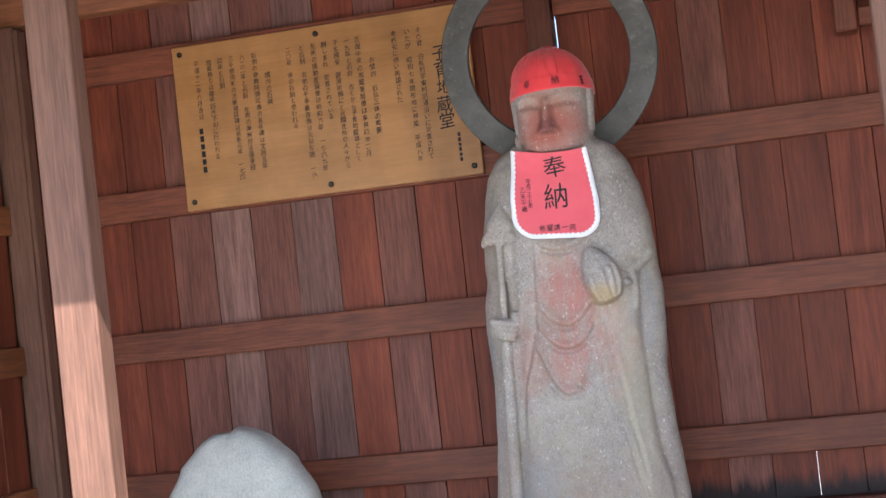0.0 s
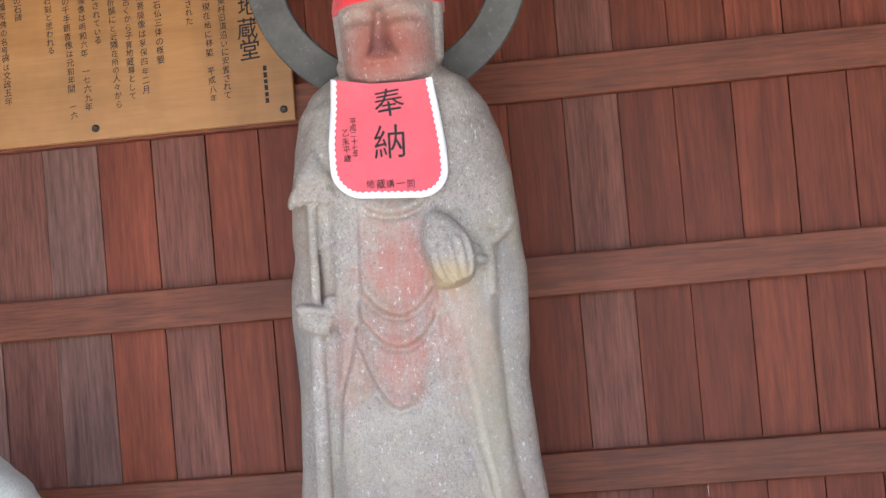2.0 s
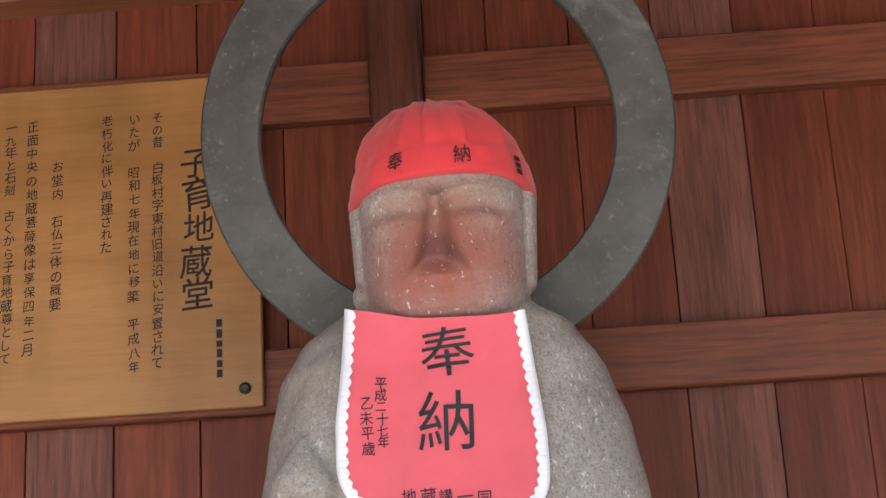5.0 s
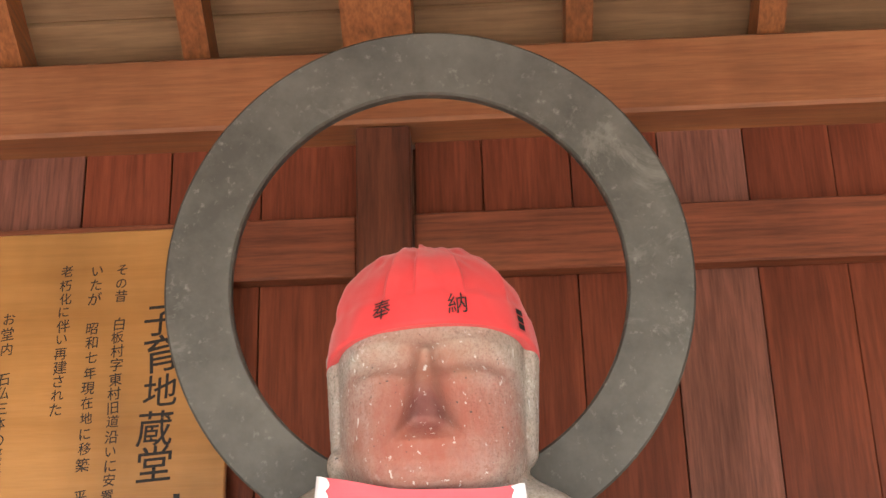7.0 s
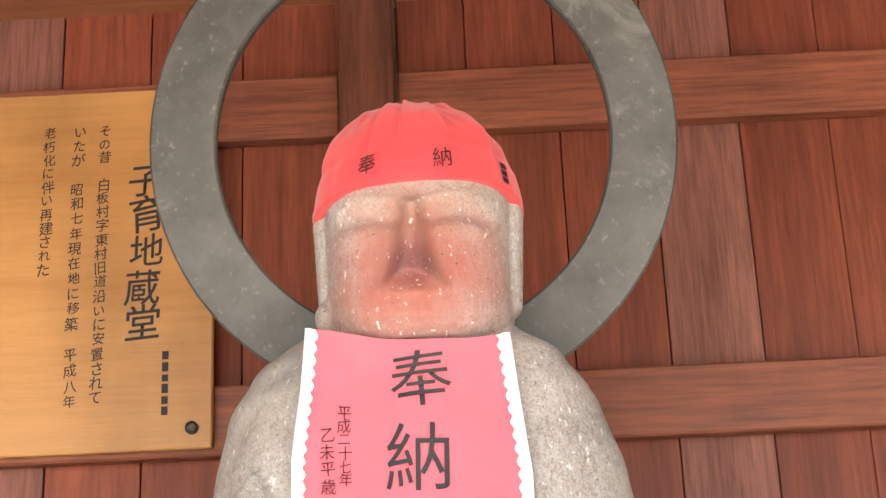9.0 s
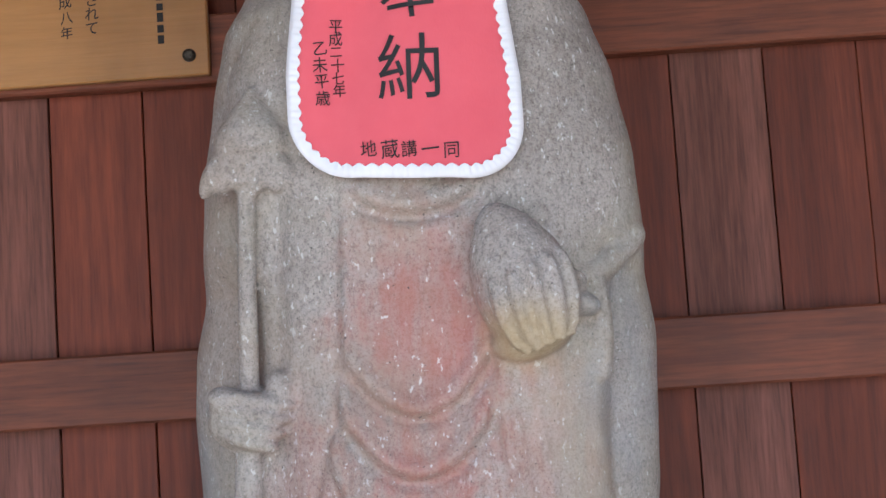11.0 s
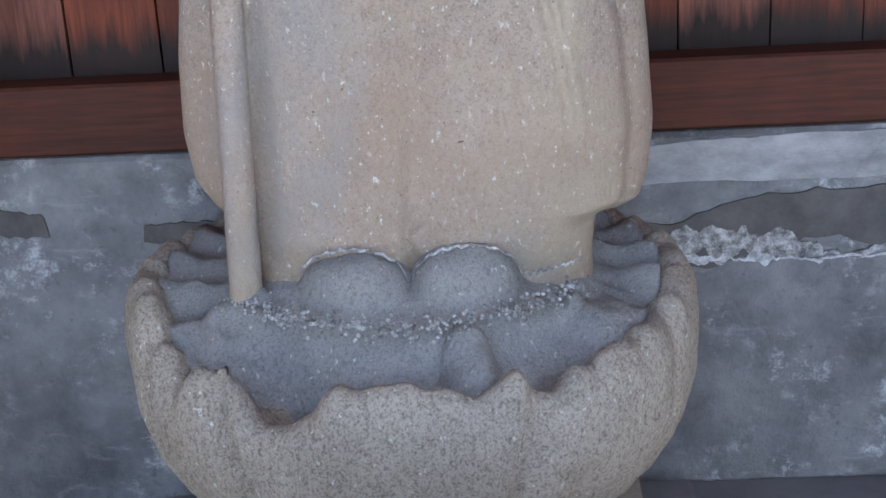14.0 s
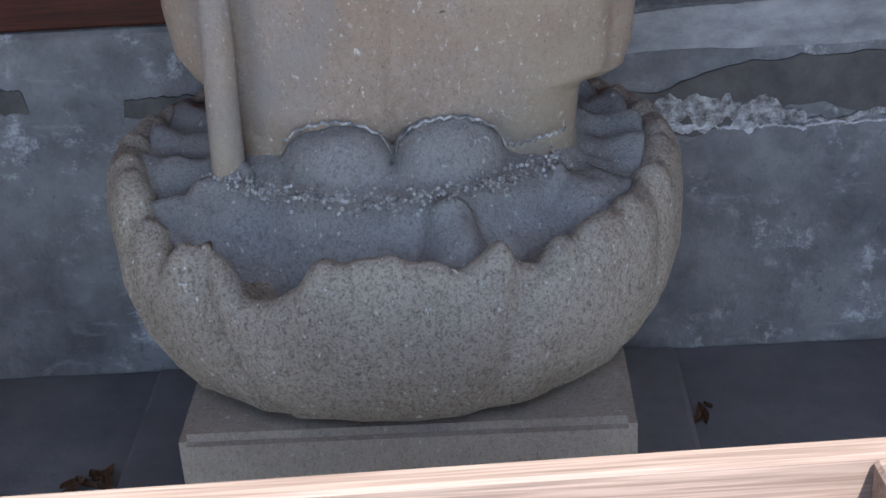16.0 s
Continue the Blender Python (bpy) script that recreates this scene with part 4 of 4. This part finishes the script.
def build_bib():
    thing = tagged(empty("bib", FIGURE_AT), "faded red cotton bib with white lace edging and black brush writing", "bib")
    bm = bmesh.new()
    nv, nu = 54, 44
    for lift in (0.0, 0.0018):
        rows = []
        for i in range(nv + 1):
            v_ = (BZ1 - BZ0) * (1 - (1 - i / nv) ** 1.25) * 0.9985
            hw = bib_half(v_)
            rows.append([bib_point(hw * (2 * j / nu - 1), v_, lift) for j in range(nu + 1)])
        grid_mesh(bm, rows, closed=False)
    part("cloth", bm, PINK_CLOTH, thing, smooth=True)
    # scalloped lace along sides and bottom
    edge = []
    h_ = BZ1 - BZ0
    for i in range(61):
        v_ = h_ * (1 - (1 - i / 60) ** 1.6) * 0.9985
        edge.append((-bib_half(v_), v_))
    last = bib_half(h_ * 0.9985)
    edge += [(-last + 2 * last * i / 26, h_) for i in range(1, 26)]
    edge += [(-u, v_) for u, v_ in reversed(edge[:61])]
    # even steps along the edge
    dist = [0.0]
    for p, q in zip(edge, edge[1:]):
        dist.append(dist[-1] + math.dist(p, q))
    count = 300
    path = []
    k_ = 0
    for i in range(count + 1):
        s = dist[-1] * i / count
        while k_ < len(dist) - 2 and dist[k_ + 1] < s:
            k_ += 1
        f = (s - dist[k_]) / max(1e-9, dist[k_ + 1] - dist[k_])
        path.append((edge[k_][0] + (edge[k_ + 1][0] - edge[k_][0]) * f, edge[k_][1] + (edge[k_ + 1][1] - edge[k_][1]) * f, s))
    rows_in, rows_out, rows_mid = [], [], []
    for i, (u, v_, s) in enumerate(path):
        a = path[max(0, i - 2)]
        c_ = path[min(count, i + 2)]
        t = Vector((c_[0] - a[0], c_[1] - a[1]))
        t.normalize()
        nrm = Vector((t.y, -t.x))
        wave = abs(math.sin(s * math.pi / 0.0125))
        inn = 0.0075 + 0.0035 * wave
        rows_in.append(bib_point(u + nrm.x * inn, v_ + nrm.y * inn, 0.0035))
        rows_mid.append(bib_point(u + nrm.x * 0.003, v_ + nrm.y * 0.003, 0.0050 + 0.0012 * math.sin(s * 900)))
        rows_out.append(bib_point(u - nrm.x * 0.0025, v_ - nrm.y * 0.0025, 0.0028))
    bm = bmesh.new()
    back = [(p[0], p[1] + 0.003, p[2]) for p in rows_out]
    grid_mesh(bm, [rows_in, rows_mid, rows_out, back], closed=False)
    part("lace_edging", bm, LACE, thing, "white scalloped lace", True)

    def spot(u0, v0):
        return lambda u, w: bib_point(u0 + u, v0 - w, 0.0036)

    write("奉納", 0.070, 0.080, spot(0.008, 0.047), thing, cuts=1)
    write("平成二十七年", 0.0145, 0.0128, spot(-0.062, 0.082), thing, cuts=1)
    write("乙未平歳", 0.0155, 0.0165, spot(-0.078, 0.104), thing, cuts=1)
    write("地蔵講一同", 0.0190, 0.0195, spot(-0.036, 0.204), thing, vertical=False, cuts=1)
    return thing


build_bib()

# ---- cap ----
HX, HY = 0.2545, -0.43


def cap_point(a, t, lift=0.0):
    """a: angle round the head, front at -90 degrees; t: 0 at the hem, 1 at the crown."""
    d = math.degrees(a)
    front = max(0.0, math.cos(math.radians(d + 90)))
    side = math.cos(a)
    hem = 2.113 + 0.010 * front + 0.004 * side
    e = t * math.pi / 2
    rx = 0.1075 * math.cos(e) ** 0.93
    ry = 0.1235 * math.cos(e) ** 0.88
    z = hem + (2.243 - hem) * math.sin(e)
    q = abs(math.cos(a)) ** 2.4 + abs(math.sin(a)) ** 2.4
    square = q ** (-1 / 2.4)
    pleat = 0.0
    if t > 0.17:
        rise = math.sin(min(1.0, (t - 0.17) / 0.12) * math.pi / 2) * math.cos(e) ** 0.3
        for p, w, way in ((-113, 15, 1), (-96, 17, 1), (-71, 13, -1), (-44, 22, -1), (-150, 26, 1)):
            q = ((d - p + 180) % 360 - 180) * way
            if 0 <= q < w:
                pleat += 0.0055 * (1 - q / w) * rise
            elif -1.5 < q < 0:
                pleat += 0.0055 * (1 + q / 1.5) * rise
    band = 0.0022 * max(0.0, min(1.0, (0.185 - t) / 0.012))
    seam = -0.0010 * math.exp(-((d + 88) / 0.8) ** 2) * (1 if t < 0.18 else 0)
    crease = 0.004 * noise.noise(Vector((math.cos(a) * 3, math.sin(a) * 3, t * 4))) + 0.0022 * noise.noise(Vector((math.cos(a) * 8 + t * 4, math.sin(a) * 8, t * 9)))
    r = lift + pleat + band + seam + crease * (0.35 + t)
    rx, ry = rx * (square * (1 - t) + t), ry * (square * (1 - t) + t)
    peak = 0.006 * math.exp(-((t - 1) / 0.08) ** 2)
    return (HX - 0.010 * t ** 3 + (rx + r) * math.cos(a), HY + (ry + r) * math.sin(a), z + peak + 0.6 * r * math.sin(e))


def build_cap():
    thing = tagged(empty("cap", FIGURE_AT), "bright red gathered cotton cap with black brush writing", "cap")
    bm = bmesh.new()
    rows = [[cap_point(2 * math.pi * j / 300, i / 40 * 0.995) for j in range(300)] for i in range(41)]
    rows.insert(0, [cap_point(2 * math.pi * j / 300, 0, -0.004) for j in range(300)])
    grid_mesh(bm, rows)
    part("cloth", bm, RED_CLOTH, thing, smooth=True)

    def spot(d0, t0):
        return lambda u, w: cap_point(radians(d0) + u / 0.12, t0 + w / 0.19, 0.0016)

    write("奉", 0.024, 0.03, spot(-113, 0.10), thing, cuts=1)
    write("納", 0.024, 0.03, spot(-75, 0.10), thing, cuts=1)
    bars((0.006, 0.006, 0.006), 0.010, spot(-38, 0.15), thing)
    return thing


build_cap()

# the figure itself, after the writing, which would build it anew for each letter
tagged(build_figure(), "standing weathered stone temple figure with staff and jewel, faded red paint", "statue")

# ---- broken plaster, salt and painted recess shade on the footing ----
ragged_patch("cement_render", 0.45, 1.95, 0.828, 0.893, -0.0585, 0.003, PALE_RENDER, 21, 0.0035, footing, 0.1)
ragged_patch("plaster_patch", 0.50, 1.95, 0.728, 0.818, -0.0585, 0.004, MORTAR_AND_SHADE, 3, 0.014, footing, 0.25)
# two dark gaps in the footing: flat sheets coloured like their shade
ragged_patch("plaster_patch", -0.125, 0.10, 0.776, 0.804, -0.0585, 0.004, MORTAR_AND_SHADE, 5, 0.003, footing, 0.1)
ragged_patch("plaster_patch", -0.62, -0.255, 0.790, 0.838, -0.0585, 0.004, MORTAR_AND_SHADE, 6, 0.005, footing, 0.2)
ragged_patch("salt_crust", 0.57, 0.80, 0.712, 0.726, -0.0585, 0.0055, SALT, 8, 0.006, footing, 0.6)
ragged_patch("salt_crust", 0.80, 1.30, 0.716, 0.724, -0.0585, 0.0055, SALT, 9, 0.004, footing, 0.3)
ragged_patch("crumbled_render", 0.53, 0.80, 0.724, 0.765, -0.0585, 0.0050, CRUMB, 12, 0.010, footing, 0.6)
ragged_patch("crumbled_render", 0.80, 1.25, 0.722, 0.738, -0.0585, 0.0048, CRUMB, 14, 0.006, footing, 0.5)

# ---- dry leaves on the floor ----
rnd = random.Random(4)
for x, y, n in ((0.655, -0.25, 3), (-0.172, -0.355, 8)):
    for i in range(n):
        b = bmesh.new()
        rows = []
        s = rnd.uniform(0.012, 0.022)
        for q in range(7):
            t = q / 6
            w = math.sin(math.pi * t) * 0.45 * s
            rows.append([(s * (2 * t - 1), w * e, 0.004 + 0.5 * s * t * t + abs(e) * 0.004) for e in (-1, 0, 1)])
        grid_mesh(b, rows, closed=False)
        bmesh.ops.solidify(b, geom=b.faces[:], thickness=0.0008)
        ob = part("dry_leaf", b, LEAF)
        ob.matrix_basis = pose(x + rnd.uniform(-0.03, 0.03), y + rnd.uniform(-0.03, 0.03), FLOOR_Z + 0.0005, 0, 0, rnd.uniform(0, 360))
        tagged(ob, "curled dry brown leaf on the concrete floor", "leaf", "dry leaves")

# ---- boards of the back wall ----
JOINTS = [-1.50, -1.385, -1.255, -1.125, -0.995, -0.861, -0.730, -0.598, -0.466, -0.338, -0.209, -0.084, 0.0465, 0.183]
JOINTS2 = [0.2655, 0.361, 0.486, 0.611, 0.733, 0.855, 0.981, 1.105, 1.230, 1.355, 1.48, 1.605, 1.73, 1.85, 1.98]
FADED = {-0.861: PLANK_OLD, -0.598: PLANK_OLD, -0.730: PLANK_MID, -0.338: PLANK_MID, 0.611: PLANK_MID, -0.995: PLANK_MID}
cache = {}
for js in (JOINTS, JOINTS2):
    for a, c in zip(js, js[1:]):
        gap = rnd.choice((0.001, 0.0015, 0.002, 0.0035))
        w = round(c - a - gap, 4)
        tone = FADED.get(a, PLANK)
        key = (w, tone.name)
        if key not in cache:
            bm = add_box(bmesh.new(), (0, 0, 0), (w, 0.019, 1.795), 0.001)
            me = bpy.data.meshes.new("plank")
            bm.to_mesh(me)
            bm.free()
            me.materials.append(tone)
            cache[key] = me
        ob = new("plank", cache[key])
        ob.location = (a + gap / 2, rnd.uniform(0.0, 0.0025), 0.984)
        ob.parent = wall
